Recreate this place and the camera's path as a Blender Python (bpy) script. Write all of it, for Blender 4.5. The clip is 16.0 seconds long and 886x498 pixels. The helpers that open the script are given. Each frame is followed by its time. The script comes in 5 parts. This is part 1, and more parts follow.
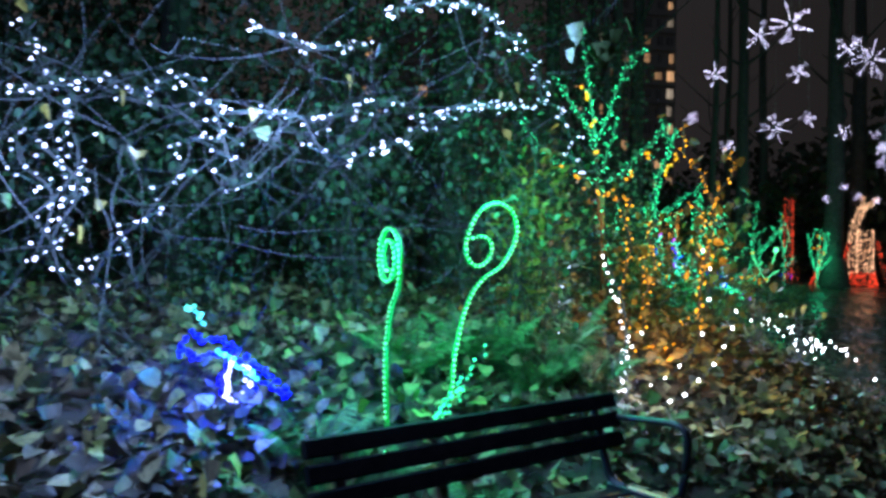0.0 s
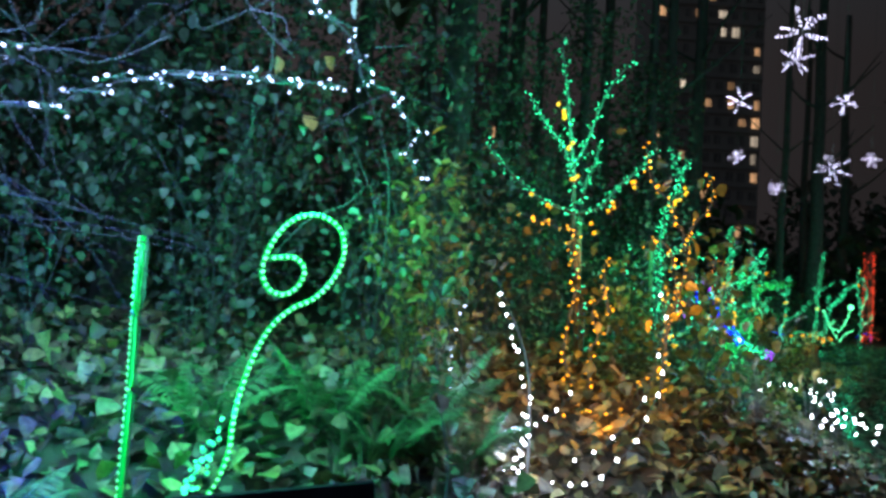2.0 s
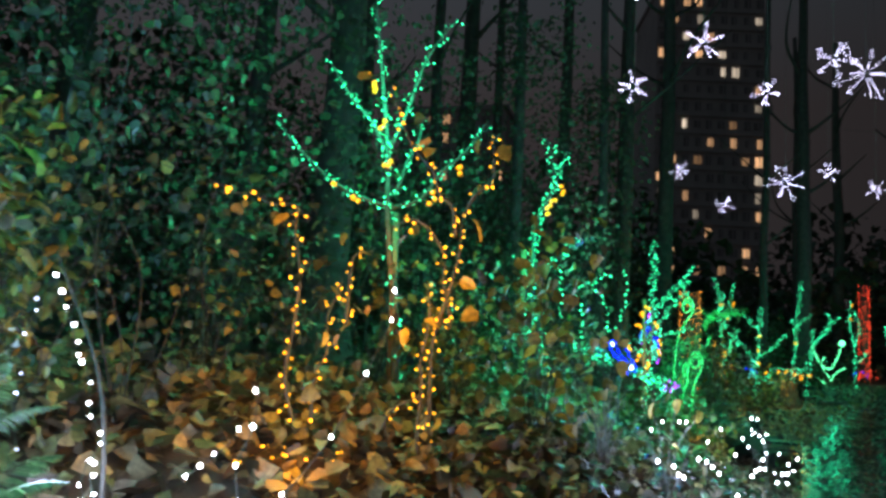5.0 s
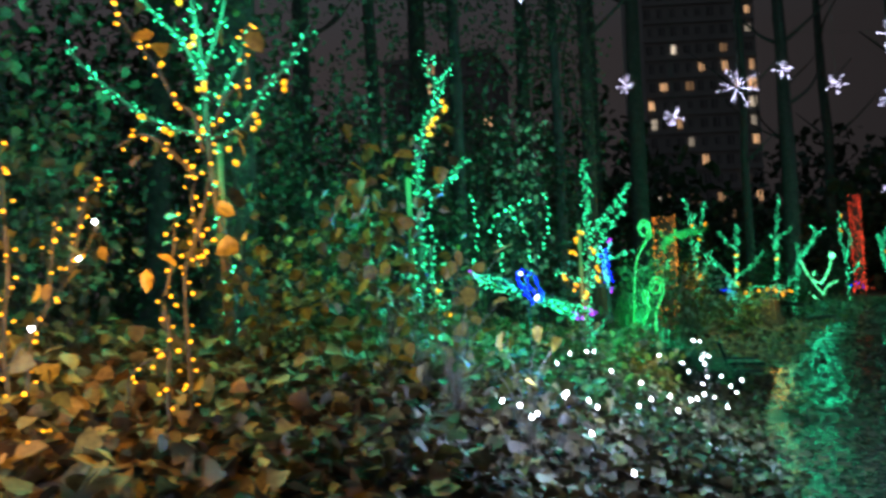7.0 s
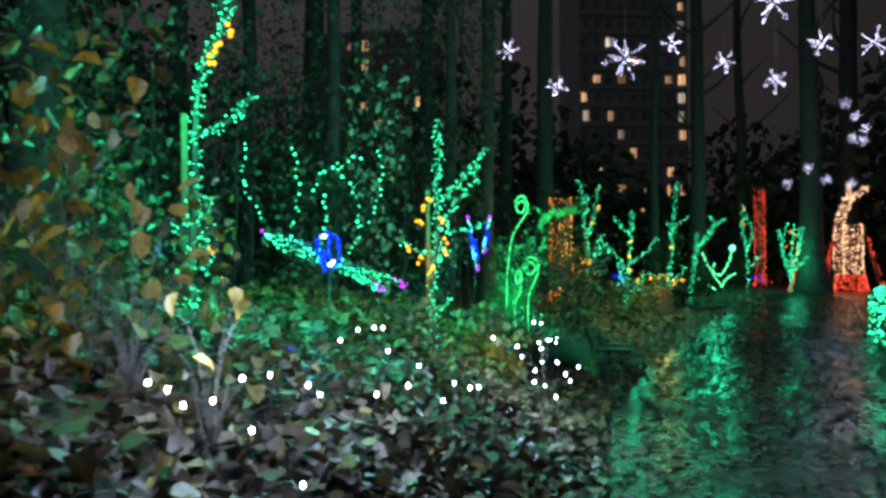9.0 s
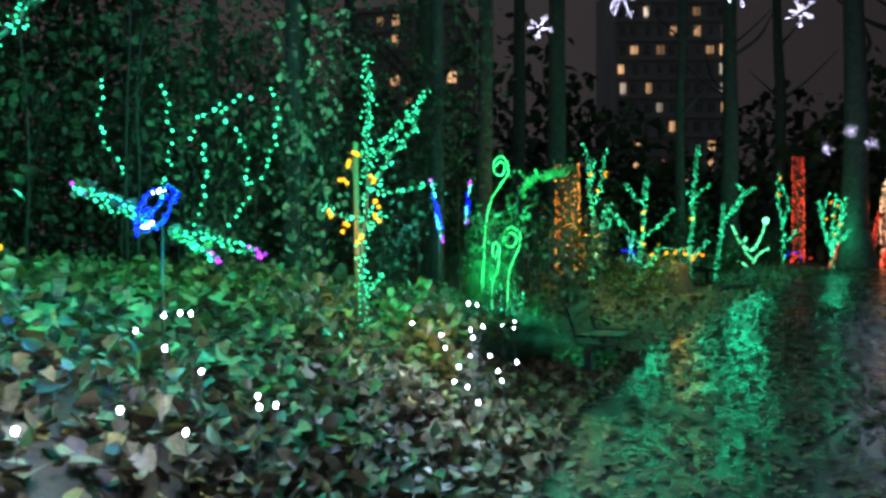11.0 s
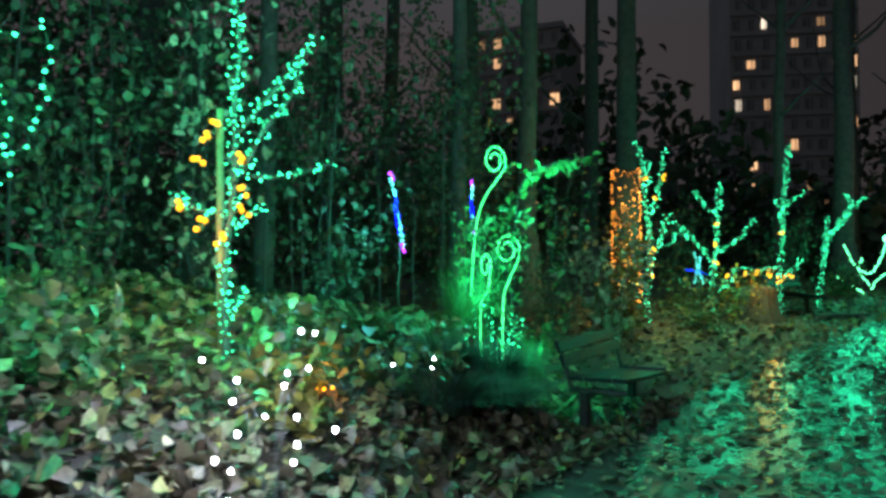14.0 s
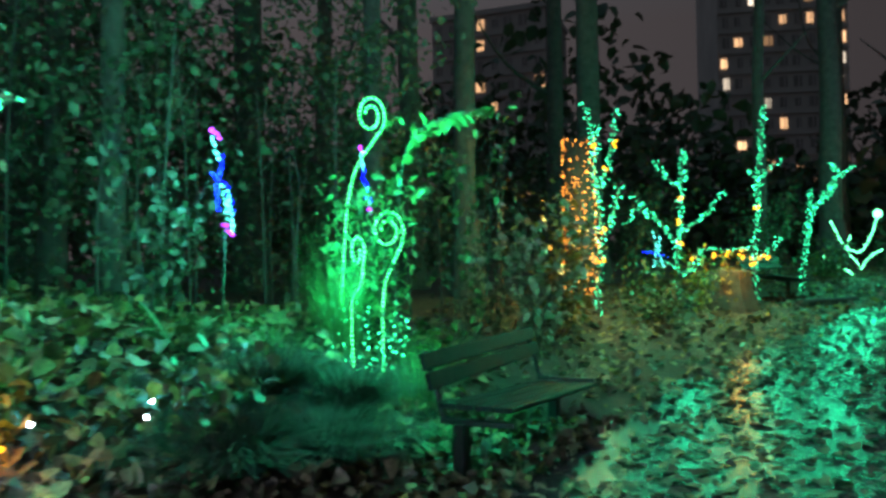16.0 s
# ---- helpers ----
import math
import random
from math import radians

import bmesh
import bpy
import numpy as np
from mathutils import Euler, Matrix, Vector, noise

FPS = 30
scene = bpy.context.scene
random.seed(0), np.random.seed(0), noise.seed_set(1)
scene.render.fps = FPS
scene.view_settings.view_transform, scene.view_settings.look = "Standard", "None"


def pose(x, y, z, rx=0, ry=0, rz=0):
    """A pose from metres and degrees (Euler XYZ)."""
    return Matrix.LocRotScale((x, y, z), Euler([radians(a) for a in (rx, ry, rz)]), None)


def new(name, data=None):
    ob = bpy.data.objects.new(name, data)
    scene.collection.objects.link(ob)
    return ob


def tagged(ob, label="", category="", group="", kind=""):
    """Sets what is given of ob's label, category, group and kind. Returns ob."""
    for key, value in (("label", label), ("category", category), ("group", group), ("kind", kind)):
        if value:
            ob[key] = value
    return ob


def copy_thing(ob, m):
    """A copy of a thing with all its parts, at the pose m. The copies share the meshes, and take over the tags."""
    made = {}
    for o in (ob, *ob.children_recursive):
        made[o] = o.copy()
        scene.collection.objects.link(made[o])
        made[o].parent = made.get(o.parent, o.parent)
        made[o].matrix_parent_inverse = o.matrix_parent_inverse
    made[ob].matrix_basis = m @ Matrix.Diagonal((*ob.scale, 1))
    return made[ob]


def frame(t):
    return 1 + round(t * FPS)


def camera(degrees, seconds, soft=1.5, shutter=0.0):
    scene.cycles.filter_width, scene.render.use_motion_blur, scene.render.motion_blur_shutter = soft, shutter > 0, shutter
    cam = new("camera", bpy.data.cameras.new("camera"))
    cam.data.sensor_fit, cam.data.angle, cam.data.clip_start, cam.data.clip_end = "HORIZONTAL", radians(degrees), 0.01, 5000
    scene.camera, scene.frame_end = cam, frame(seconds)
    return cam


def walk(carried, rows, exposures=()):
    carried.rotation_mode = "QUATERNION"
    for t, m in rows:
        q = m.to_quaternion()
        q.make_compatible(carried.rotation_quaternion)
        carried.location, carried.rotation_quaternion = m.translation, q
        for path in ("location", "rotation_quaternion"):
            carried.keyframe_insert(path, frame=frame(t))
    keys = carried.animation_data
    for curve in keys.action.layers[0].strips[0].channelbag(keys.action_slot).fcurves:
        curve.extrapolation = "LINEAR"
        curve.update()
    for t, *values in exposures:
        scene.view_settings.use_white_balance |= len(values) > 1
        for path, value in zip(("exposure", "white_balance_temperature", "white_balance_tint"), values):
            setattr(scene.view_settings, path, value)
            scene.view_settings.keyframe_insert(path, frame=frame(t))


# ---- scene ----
cam = camera(61.7, 16.0, soft=3.1, shutter=0.4)
METRES, EYE, TILT, LEAN, TURN = 13.5, 1.5, 0.5, -1.2, 0.0
ROWS = [
    (0.0, 0.0, 0.0, 0.0, -0.0, -0.0, 0.0),
    (0.5, 0.0196, 0.0151, -0.0001, -0.46, 1.32, -0.98),
    (1.0, 0.0432, 0.0343, -0.0003, 1.65, 2.96, -1.81),
    (1.5, 0.0666, 0.0578, -0.0041, 3.66, 2.65, -2.48),
    (2.0, 0.0925, 0.0792, -0.0029, 5.86, 3.06, -2.64),
    (2.5, 0.1157, 0.0962, -0.0057, 8.53, 3.63, -3.12),
    (3.0, 0.1361, 0.1163, -0.0093, 4.59, 3.63, -3.51),
    (3.5, 0.1556, 0.1384, -0.0071, 4.03, 4.89, -3.82),
    (4.0, 0.1756, 0.1593, -0.0098, 4.72, 6.67, -3.97),
    (6.5, 0.2743, 0.2585, -0.0243, 9.89, 4.75, 1.02),
    (7.0, 0.2928, 0.2727, -0.0265, 7.87, 3.06, 3.5),
    (7.5, 0.3118, 0.2877, -0.0307, 3.72, 1.85, 4.01),
    (8.0, 0.3291, 0.3043, -0.0336, 2.24, 1.77, 2.97),
    (8.5, 0.348, 0.3247, -0.0365, 1.15, 1.72, 1.78),
    (9.0, 0.3671, 0.3528, -0.0402, 2.68, 1.53, 1.18),
    (9.5, 0.385, 0.3822, -0.0426, 2.26, 0.92, 1.48),
    (12.0, 0.4648, 0.5235, -0.0527, 9.47, -0.18, 1.1),
    (12.5, 0.479, 0.5471, -0.0552, 11.59, 0.01, 0.93),
    (13.0, 0.4956, 0.5748, -0.0572, 14.95, 1.3, 0.91),
    (13.5, 0.5105, 0.6058, -0.059, 15.67, 1.63, 0.78),
    (14.0, 0.5256, 0.6392, -0.061, 14.32, 2.16, 1.06),
    (14.5, 0.5362, 0.6771, -0.0637, 15.29, 1.41, 1.45),
    (15.0, 0.5454, 0.7141, -0.0627, 15.81, 0.33, 1.59),
    (15.5, 0.5594, 0.7501, -0.0612, 15.69, 1.39, 1.64),
    (16.0, 0.5713, 0.7899, -0.0624, 13.86, 1.18, 2.22),
]
walk(cam, [(t, pose(0, 0, EYE, TILT, LEAN, TURN) @ pose(METRES * x, METRES * y, METRES * z, 90 + pitch, roll, yaw)) for t, x, y, z, yaw, pitch, roll in ROWS],
     [(0, 0.1), (1, -0.02), (2, 0.2), (4, 0.38), (6.5, 0.36), (8, 0.42), (9.5, 0.34), (12, 0.76), (13.5, 0.85), (16, 1.32)])

# ---------------- ground plan ----------------
# left edge of the path, from behind the start to the far bend
EDGE = [(-9.0, -7.0), (-5.0, -2.0), (-2.5, 0.1), (-0.1, 2.05), (2.7, 3.9), (4.75, 6.5), (5.65, 9.4), (6.35, 13.4), (8.0, 18.0), (10.5, 22.8), (14.5, 30.0), (21.0, 42.0), (28.0, 60.0)]
PATH_Z = [(-10, 0.3), (0, 0.0), (5, -0.32), (11, -0.48), (15.5, -0.43), (24, 0.12), (35, 0.5), (60, 0.9)]
BENCHES = [(0.40, 2.72, 38.5, 0.0), (7.02, 16.13, 78.0, -0.47), (10.35, 24.9, 62.0, 0.17)]  # place, turn, height


def edge_distance(x, y):
    """Metres to the left of the path's left edge; negative on the path."""
    best, sign = 1e9, 1
    for (ax, ay), (bx, by) in zip(EDGE, EDGE[1:]):
        dx, dy = bx - ax, by - ay
        k = min(1, max(0, ((x - ax) * dx + (y - ay) * dy) / (dx * dx + dy * dy)))
        d = math.hypot(x - ax - k * dx, y - ay - k * dy)
        if d < best:
            best, sign = d, 1 if dx * (y - ay) - dy * (x - ax) > 0 else -1
    return best * sign


def path_height(y):
    for (a, za), (b, zb) in zip(PATH_Z, PATH_Z[1:]):
        if y <= b:
            k = max(0, (y - a) / (b - a))
            return za + (zb - za) * k * k * (3 - 2 * k)
    return PATH_Z[-1][1]


def ground_z(x, y):
    d = edge_distance(x, y)
    k = min(1, max(0, (y - 8) / 5))
    far = min(1, max(0, (y - 14) / 6))
    reach = 1.7 + 0.6 * k
    rise = (1.5 - 1.1 * far) * (1 - math.exp(-(max(d - 0.1, 0) / reach) ** 1.15)) if d > 0 else 0
    if d < -4.1:
        rise = 0.5 * (1 - math.exp(-(-d - 4.1) / 2))
    z = path_height(y) + rise
    hollow = math.hypot(x - 1.65, y - 5.42)
    if hollow < 1.05:
        z -= 0.42 * (0.5 + 0.5 * math.cos(math.pi * hollow / 1.05))
    for bx, by, _, bz in BENCHES:
        k = min(1, max(0, (math.hypot(x - bx, y - by) - 0.75) / 0.9))
        if k < 1 and d > -0.3:
            z = bz + (z - bz) * k * k * (3 - 2 * k)
    return z

# ---------------- world and large lights ----------------
world = bpy.data.worlds.new("night_sky")
scene.world = world
world.use_nodes = True


def city_sky():
    """A low overcast lit by the town: warmer and brighter over the towers. The teal overhead is added fill that lifts
    the shadows.
    """
    n, l = world.node_tree.nodes, world.node_tree.links
    c, x = n.new("ShaderNodeTexCoord"), n.new("ShaderNodeSeparateXYZ")
    l.new(c.outputs["Generated"], x.inputs[0])
    side, up, mix = n.new("ShaderNodeMapRange"), n.new("ShaderNodeMapRange"), n.new("ShaderNodeMix")
    for node, values in ((side, (-0.35, 0.45, 1.15, 0.55)), (up, (0.3, 0.9, 0.0, 1.0))):
        for key, value in zip(("From Min", "From Max", "To Min", "To Max"), values):
            node.inputs[key].default_value = value
    mix.data_type = "RGBA"
    mix.inputs[6].default_value, mix.inputs[7].default_value = (0.0265, 0.0225, 0.0235, 1), (0.026, 0.052, 0.070, 1)
    l.new(x.outputs["X"], side.inputs["Value"])
    l.new(x.outputs["Z"], up.inputs["Value"])
    l.new(up.outputs["Result"], mix.inputs["Factor"])
    b = n["Background"]
    l.new(mix.outputs[2], b.inputs["Color"])
    l.new(side.outputs["Result"], b.inputs["Strength"])


city_sky()

GREEN, WHITE, AMBER, BLUE, RED = (0.02, 1.0, 0.47), (0.50, 0.66, 1.0), (1.0, 0.42, 0.04), (0.01, 0.04, 1.0), (1.0, 0.10, 0.03)


def glow(place, watts, tint, radius=0.12):
    """The summed light of one cluster of bulbs, or an added fill."""
    lamp = bpy.data.lights.new("glow_lamp", "POINT")
    lamp.energy, lamp.color, lamp.shadow_soft_size = watts, tint, radius
    new("glow_lamp", lamp).location = place


# ---------------- materials ----------------
def material(name):
    m = bpy.data.materials.new(name)
    m.use_nodes = True
    n, l = m.node_tree.nodes, m.node_tree.links
    return m, n, l, n["Principled BSDF"]


def ramp(n, l, fac, stops):
    r = n.new("ShaderNodeValToRGB")
    e = r.color_ramp.elements
    while len(e) < len(stops):
        e.new(0.5)
    for el, (p, c) in zip(e, stops):
        el.position, el.color = p, (*c, 1)
    l.new(fac, r.inputs["Fac"])
    return r.outputs["Color"]


def noise_tex(n, l, scale, detail=4.0, rough=0.6):
    t = n.new("ShaderNodeTexNoise")
    t.inputs["Scale"].default_value, t.inputs["Detail"].default_value, t.inputs["Roughness"].default_value = scale, detail, rough
    c = n.new("ShaderNodeTexCoord")
    l.new(c.outputs["Object"], t.inputs["Vector"])
    return t.outputs["Fac"]


def bump(n, l, bsdf, height, strength, distance=0.02):
    b = n.new("ShaderNodeBump")
    b.inputs["Strength"].default_value, b.inputs["Distance"].default_value = strength, distance
    l.new(height, b.inputs["Height"])
    l.new(b.outputs["Normal"], bsdf.inputs["Normal"])


def mixed(n, l, a, b, fac, mode="MULTIPLY"):
    x = n.new("ShaderNodeMix")
    x.data_type, x.blend_type = "RGBA", mode
    x.inputs["Factor"].default_value = fac
    l.new(a, x.inputs[6])
    l.new(b, x.inputs[7])
    return x.outputs[2]


def foliage(name, stops, roughness=0.42):
    """Leaves that differ one by one, with veins and blotches."""
    m, n, l, b = material(name)
    g = n.new("ShaderNodeNewGeometry")
    col = ramp(n, l, g.outputs["Random Per Island"], stops)
    spots = ramp(n, l, noise_tex(n, l, 30, 6), [(0.32, (0.2, 0.17, 0.14)), (0.66, (1, 1, 1))])
    l.new(mixed(n, l, col, spots, 0.8), b.inputs["Base Color"])
    b.inputs["Roughness"].default_value = roughness
    b.inputs["Subsurface Weight"].default_value = 0.0
    bump(n, l, b, noise_tex(n, l, 120, 3), 0.35, 0.004)
    return m


def solid(name, lo, hi, scale=9.0, roughness=0.6, relief=0.3, metal=0.0, dist=0.01):
    m, n, l, b = material(name)
    l.new(ramp(n, l, noise_tex(n, l, scale, 6, 0.7), [(0.3, lo), (0.7, hi)]), b.inputs["Base Color"])
    b.inputs["Roughness"].default_value, b.inputs["Metallic"].default_value = roughness, metal
    bump(n, l, b, noise_tex(n, l, scale * 3.5, 6, 0.7), relief, dist)
    return m


def bulb_material(name, tint, strength, spread=(0.3, 1.5), whole=False):
    """A lit bulb; each one a little brighter or dimmer than the next."""
    m, n, l, b = material(name)
    b.inputs["Base Color"].default_value = (*[0.25 * c for c in tint], 1)
    b.inputs["Roughness"].default_value = 0.2
    b.inputs["Emission Color"].default_value = (*tint, 1)
    g, mr = n.new("ShaderNodeObjectInfo" if whole else "ShaderNodeNewGeometry"), n.new("ShaderNodeMapRange")
    mr.inputs["To Min"].default_value, mr.inputs["To Max"].default_value = strength * spread[0], strength * spread[1]
    l.new(g.outputs["Random" if whole else "Random Per Island"], mr.inputs["Value"])
    l.new(mr.outputs["Result"], b.inputs["Emission Strength"])
    m.cycles.emission_sampling = "NONE"
    return m


M_LITTER = foliage("fallen_leaves", [(0.0, (0.04, 0.025, 0.013)), (0.3, (0.11, 0.066, 0.036)), (0.6, (0.21, 0.145, 0.08)), (0.85, (0.31, 0.25, 0.135)), (1.0, (0.38, 0.30, 0.07))], 0.48)
M_PATH_LEAF = foliage("wet_path_leaves", [(0.0, (0.03, 0.018, 0.012)), (0.6, (0.10, 0.06, 0.03)), (1.0, (0.20, 0.15, 0.08))], 0.5)
M_GREENLEAF = foliage("green_leaves", [(0.0, (0.05, 0.085, 0.03)), (0.5, (0.09, 0.14, 0.045)), (0.85, (0.17, 0.20, 0.07)), (1.0, (0.34, 0.30, 0.07))], 0.4)
M_YELLOWLEAF = foliage("yellowing_leaves", [(0.0, (0.14, 0.12, 0.025)), (0.5, (0.30, 0.225, 0.045)), (1.0, (0.50, 0.34, 0.05))], 0.4)
M_DARKLEAF = foliage("dark_undergrowth_leaves", [(0.0, (0.045, 0.062, 0.03)), (0.7, (0.075, 0.10, 0.045)), (1.0, (0.12, 0.14, 0.075))], 0.6)
M_PALELEAF = foliage("pale_leaves", [(0.0, (0.20, 0.22, 0.13)), (1.0, (0.42, 0.40, 0.27))], 0.45)
M_GRASS = foliage("tussock_blades", [(0.0, (0.06, 0.14, 0.05)), (0.6, (0.12, 0.24, 0.08)), (1.0, (0.2, 0.32, 0.12))], 0.4)
M_SOIL = solid("damp_soil", (0.022, 0.016, 0.011), (0.085, 0.06, 0.038), 5, 0.75, 0.8, dist=0.03)
M_BARK = solid("grey_bark", (0.035, 0.031, 0.027), (0.11, 0.098, 0.085), 7, 0.8, 0.9, dist=0.03)
M_TWIG = solid("grey_twigs", (0.045, 0.038, 0.03), (0.13, 0.115, 0.095), 20, 0.7, 0.4)
M_STAKE = solid("weathered_pine_stake", (0.13, 0.075, 0.035), (0.24, 0.15, 0.07), 14, 0.6, 0.3)
M_PLANK = solid("wet_dark_bench_wood", (0.006, 0.007, 0.008), (0.017, 0.018, 0.019), 11, 0.5, 0.25)
M_PLANK.node_tree.nodes["Principled BSDF"].inputs["Specular IOR Level"].default_value = 0.045
M_IRON = solid("black_painted_iron", (0.010, 0.010, 0.011), (0.03, 0.03, 0.03), 30, 0.35, 0.15, 0.4)
M_WIRE = solid("dark_green_wire", (0.012, 0.03, 0.016), (0.025, 0.05, 0.03), 30, 0.5, 0.1)
M_CONCRETE = solid("dark_concrete_facade", (0.38, 0.34, 0.33), (0.52, 0.47, 0.45), 0.15, 0.85, 0.2)
# base colour raised in place of sky reflected in the unlit glass
M_GLASS_DARK = solid("paled_unlit_window", (0.18, 0.165, 0.165), (0.28, 0.26, 0.26), 0.4, 0.15, 0.0)
M_THICKET = foliage("shaded_thicket_leaves", [(0.0, (0.05, 0.068, 0.036)), (0.8, (0.085, 0.11, 0.055)), (1.0, (0.12, 0.14, 0.075))], 0.6)
M_VINE = solid("dark_vine_stems", (0.02, 0.017, 0.014), (0.065, 0.056, 0.047), 20, 0.75, 0.4)
M_GROUNDLEAF = foliage("mixed_groundcover_leaves", [(0.0, (0.07, 0.085, 0.03)), (0.3, (0.16, 0.16, 0.05)), (0.6, (0.30, 0.25, 0.09)), (0.85, (0.34, 0.24, 0.13)), (1.0, (0.46, 0.38, 0.12))], 0.45)
M_PALETWIG = solid("pale_bare_twigs", (0.10, 0.09, 0.08), (0.22, 0.20, 0.18), 20, 0.7, 0.4)
M_MOUND = foliage("dark_conifer_needles", [(0.0, (0.016, 0.038, 0.018)), (1.0, (0.042, 0.08, 0.034))], 0.8)


def wet_asphalt():
    m, n, l, b = material("wet_asphalt")
    big, fine = noise_tex(n, l, 0.9, 5, 0.6), noise_tex(n, l, 130, 4, 0.7)
    c = ramp(n, l, fine, [(0.3, (0.022, 0.021, 0.021)), (0.7, (0.065, 0.06, 0.056))])
    l.new(mixed(n, l, c, ramp(n, l, big, [(0.3, (0.6, 0.58, 0.55)), (0.7, (1, 1, 1))]), 0.8), b.inputs["Base Color"])
    r = ramp(n, l, big, [(0.36, (0.09,) * 3), (0.64, (0.34,) * 3)])
    l.new(r, b.inputs["Roughness"])
    b.inputs["Specular IOR Level"].default_value = 0.1
    mid = noise_tex(n, l, 16, 5, 0.7)
    bump(n, l, b, mixed(n, l, mid, fine, 0.3, "MIX"), 0.2, 0.02)
    return m


M_ASPHALT = wet_asphalt()
E_GREEN = bulb_material("green_bulb", (0.04, 1.0, 0.43), 2.8)
E_ROPE = bulb_material("green_rope_light", (0.004, 0.75, 0.11), 0.42, (1, 1))
E_ROPEDOT = bulb_material("green_rope_diode", (0.13, 1.0, 0.40), 3.0, (0.7, 1.3))
E_WHITE = bulb_material("cool_white_bulb", (0.52, 0.60, 1.0), 7.5)
E_FLAKE = bulb_material("snowflake_bulb", (0.70, 0.66, 1.0), 9.0)
E_STAR = bulb_material("white_stake_bulb", (0.84, 0.89, 1.0), 16.0)
E_AMBER = bulb_material("amber_bulb", (1.0, 0.38, 0.01), 4.0, (0.5, 1.4))
E_ORANGE = bulb_material("orange_flower_bulb", (1.0, 0.40, 0.01), 1.6)
E_ORANGE2 = bulb_material("orange_string_bulb", (1.0, 0.32, 0.04), 2.6)
E_BLUE = bulb_material("blue_bulb", (0.0015, 0.003, 1.0), 2.6)
E_PURPLE = bulb_material("purple_bulb", (0.45, 0.03, 1.0), 2.2)
E_RED = bulb_material("red_bulb", (1.0, 0.07, 0.03), 1.8)
E_WARM = bulb_material("warm_white_bulb", (1.0, 0.55, 0.32), 2.2)
E_CYAN = bulb_material("cyan_bulb", (0.10, 0.9, 0.75), 2.4)
E_WINDOW = bulb_material("lit_window_amber", (1.0, 0.55, 0.27), 0.6, (0.1, 1.5), True)
E_WINDOW2 = bulb_material("lit_window_pale", (1.0, 0.82, 0.62), 0.6, (0.15, 1.5), True)


# ---------------- mesh helpers ----------------
class Geo:
    """Vertices and faces of one mesh."""

    def __init__(self):
        self.v, self.f = [], []

    def tube(self, pts, r0, r1=None, sides=6):
        r1 = r0 if r1 is None else r1
        pts = [Vector(p) for p in pts]
        start = len(self.v)
        for i, p in enumerate(pts):
            way = (pts[min(i + 1, len(pts) - 1)] - pts[max(i - 1, 0)]).normalized()
            a = way.orthogonal().normalized() if abs(way.z) > 0.99 else way.cross(Vector((0, 0, 1))).normalized()
            b = way.cross(a)
            r = r0 + (r1 - r0) * i / max(1, len(pts) - 1)
            for k in range(sides):
                w = 2 * math.pi * k / sides
                self.v.append(tuple(p + (a * math.cos(w) + b * math.sin(w)) * r))
        for i in range(len(pts) - 1):
            for k in range(sides):
                q = start + i * sides
                self.f.append((q + k, q + (k + 1) % sides, q + sides + (k + 1) % sides, q + sides + k))
        self.f.append(tuple(range(start + sides - 1, start - 1, -1)))
        self.f.append(tuple(range(len(self.v) - sides, len(self.v))))
        return self

    def ball(self, c, r, stretch=1.0):
        s = len(self.v)
        self.v.append((c[0], c[1], c[2] - r * stretch))
        for h, k in ((-0.5, 0.87), (0.5, 0.87)):
            for i in range(6):
                w = math.pi / 3 * (i + (0.5 if h > 0 else 0))
                self.v.append((c[0] + r * k * math.cos(w), c[1] + r * k * math.sin(w), c[2] + r * h * stretch))
        self.v.append((c[0], c[1], c[2] + r * stretch))
        for i in range(6):
            j = (i + 1) % 6
            self.f += [(s, s + 1 + j, s + 1 + i), (s + 1 + i, s + 1 + j, s + 7 + i), (s + 1 + j, s + 7 + j, s + 7 + i), (s + 7 + i, s + 7 + j, s + 13)]
        return self

    def box(self, m, sx, sy, sz, bevel=0.0):
        """A box with its long edges cut off, at the pose m."""
        s, c = len(self.v), bevel
        ring = [(-sx / 2 + c, -sz / 2), (sx / 2 - c, -sz / 2), (sx / 2, -sz / 2 + c), (sx / 2, sz / 2 - c), (sx / 2 - c, sz / 2), (-sx / 2 + c, sz / 2), (-sx / 2, sz / 2 - c), (-sx / 2, -sz / 2 + c)]
        if c == 0:
            ring = [(-sx / 2, -sz / 2), (sx / 2, -sz / 2), (sx / 2, sz / 2), (-sx / 2, sz / 2)]
        n = len(ring)
        for y in (-sy / 2, sy / 2):
            for x, z in ring:
                self.v.append(tuple(m @ Vector((x, y, z))))
        for i in range(n):
            j = (i + 1) % n
            self.f.append((s + i, s + j, s + n + j, s + n + i))
        self.f += [tuple(range(s + n - 1, s - 1, -1)), tuple(range(s + n, s + 2 * n))]
        return self

    def mesh(self, name, mat, smooth=True):
        me = bpy.data.meshes.new(name)
        me.from_pydata(self.v, [], self.f)
        me.materials.append(mat)
        if smooth:
            me.shade_smooth()
        return me


def part(name, geo, mat, parent, label="", smooth=True, kind=""):
    ob = new(name, geo.mesh(name, mat, smooth) if isinstance(geo, Geo) else geo)
    ob.parent = parent
    return tagged(ob, label=label, kind=kind)


def thing(name, place, label, category, group="", turn=0.0, kind=""):
    ob = new(name)
    ob.empty_display_size = 0.1
    ob.matrix_world = pose(*place, 0, 0, turn)
    return tagged(ob, label, category, group, kind)


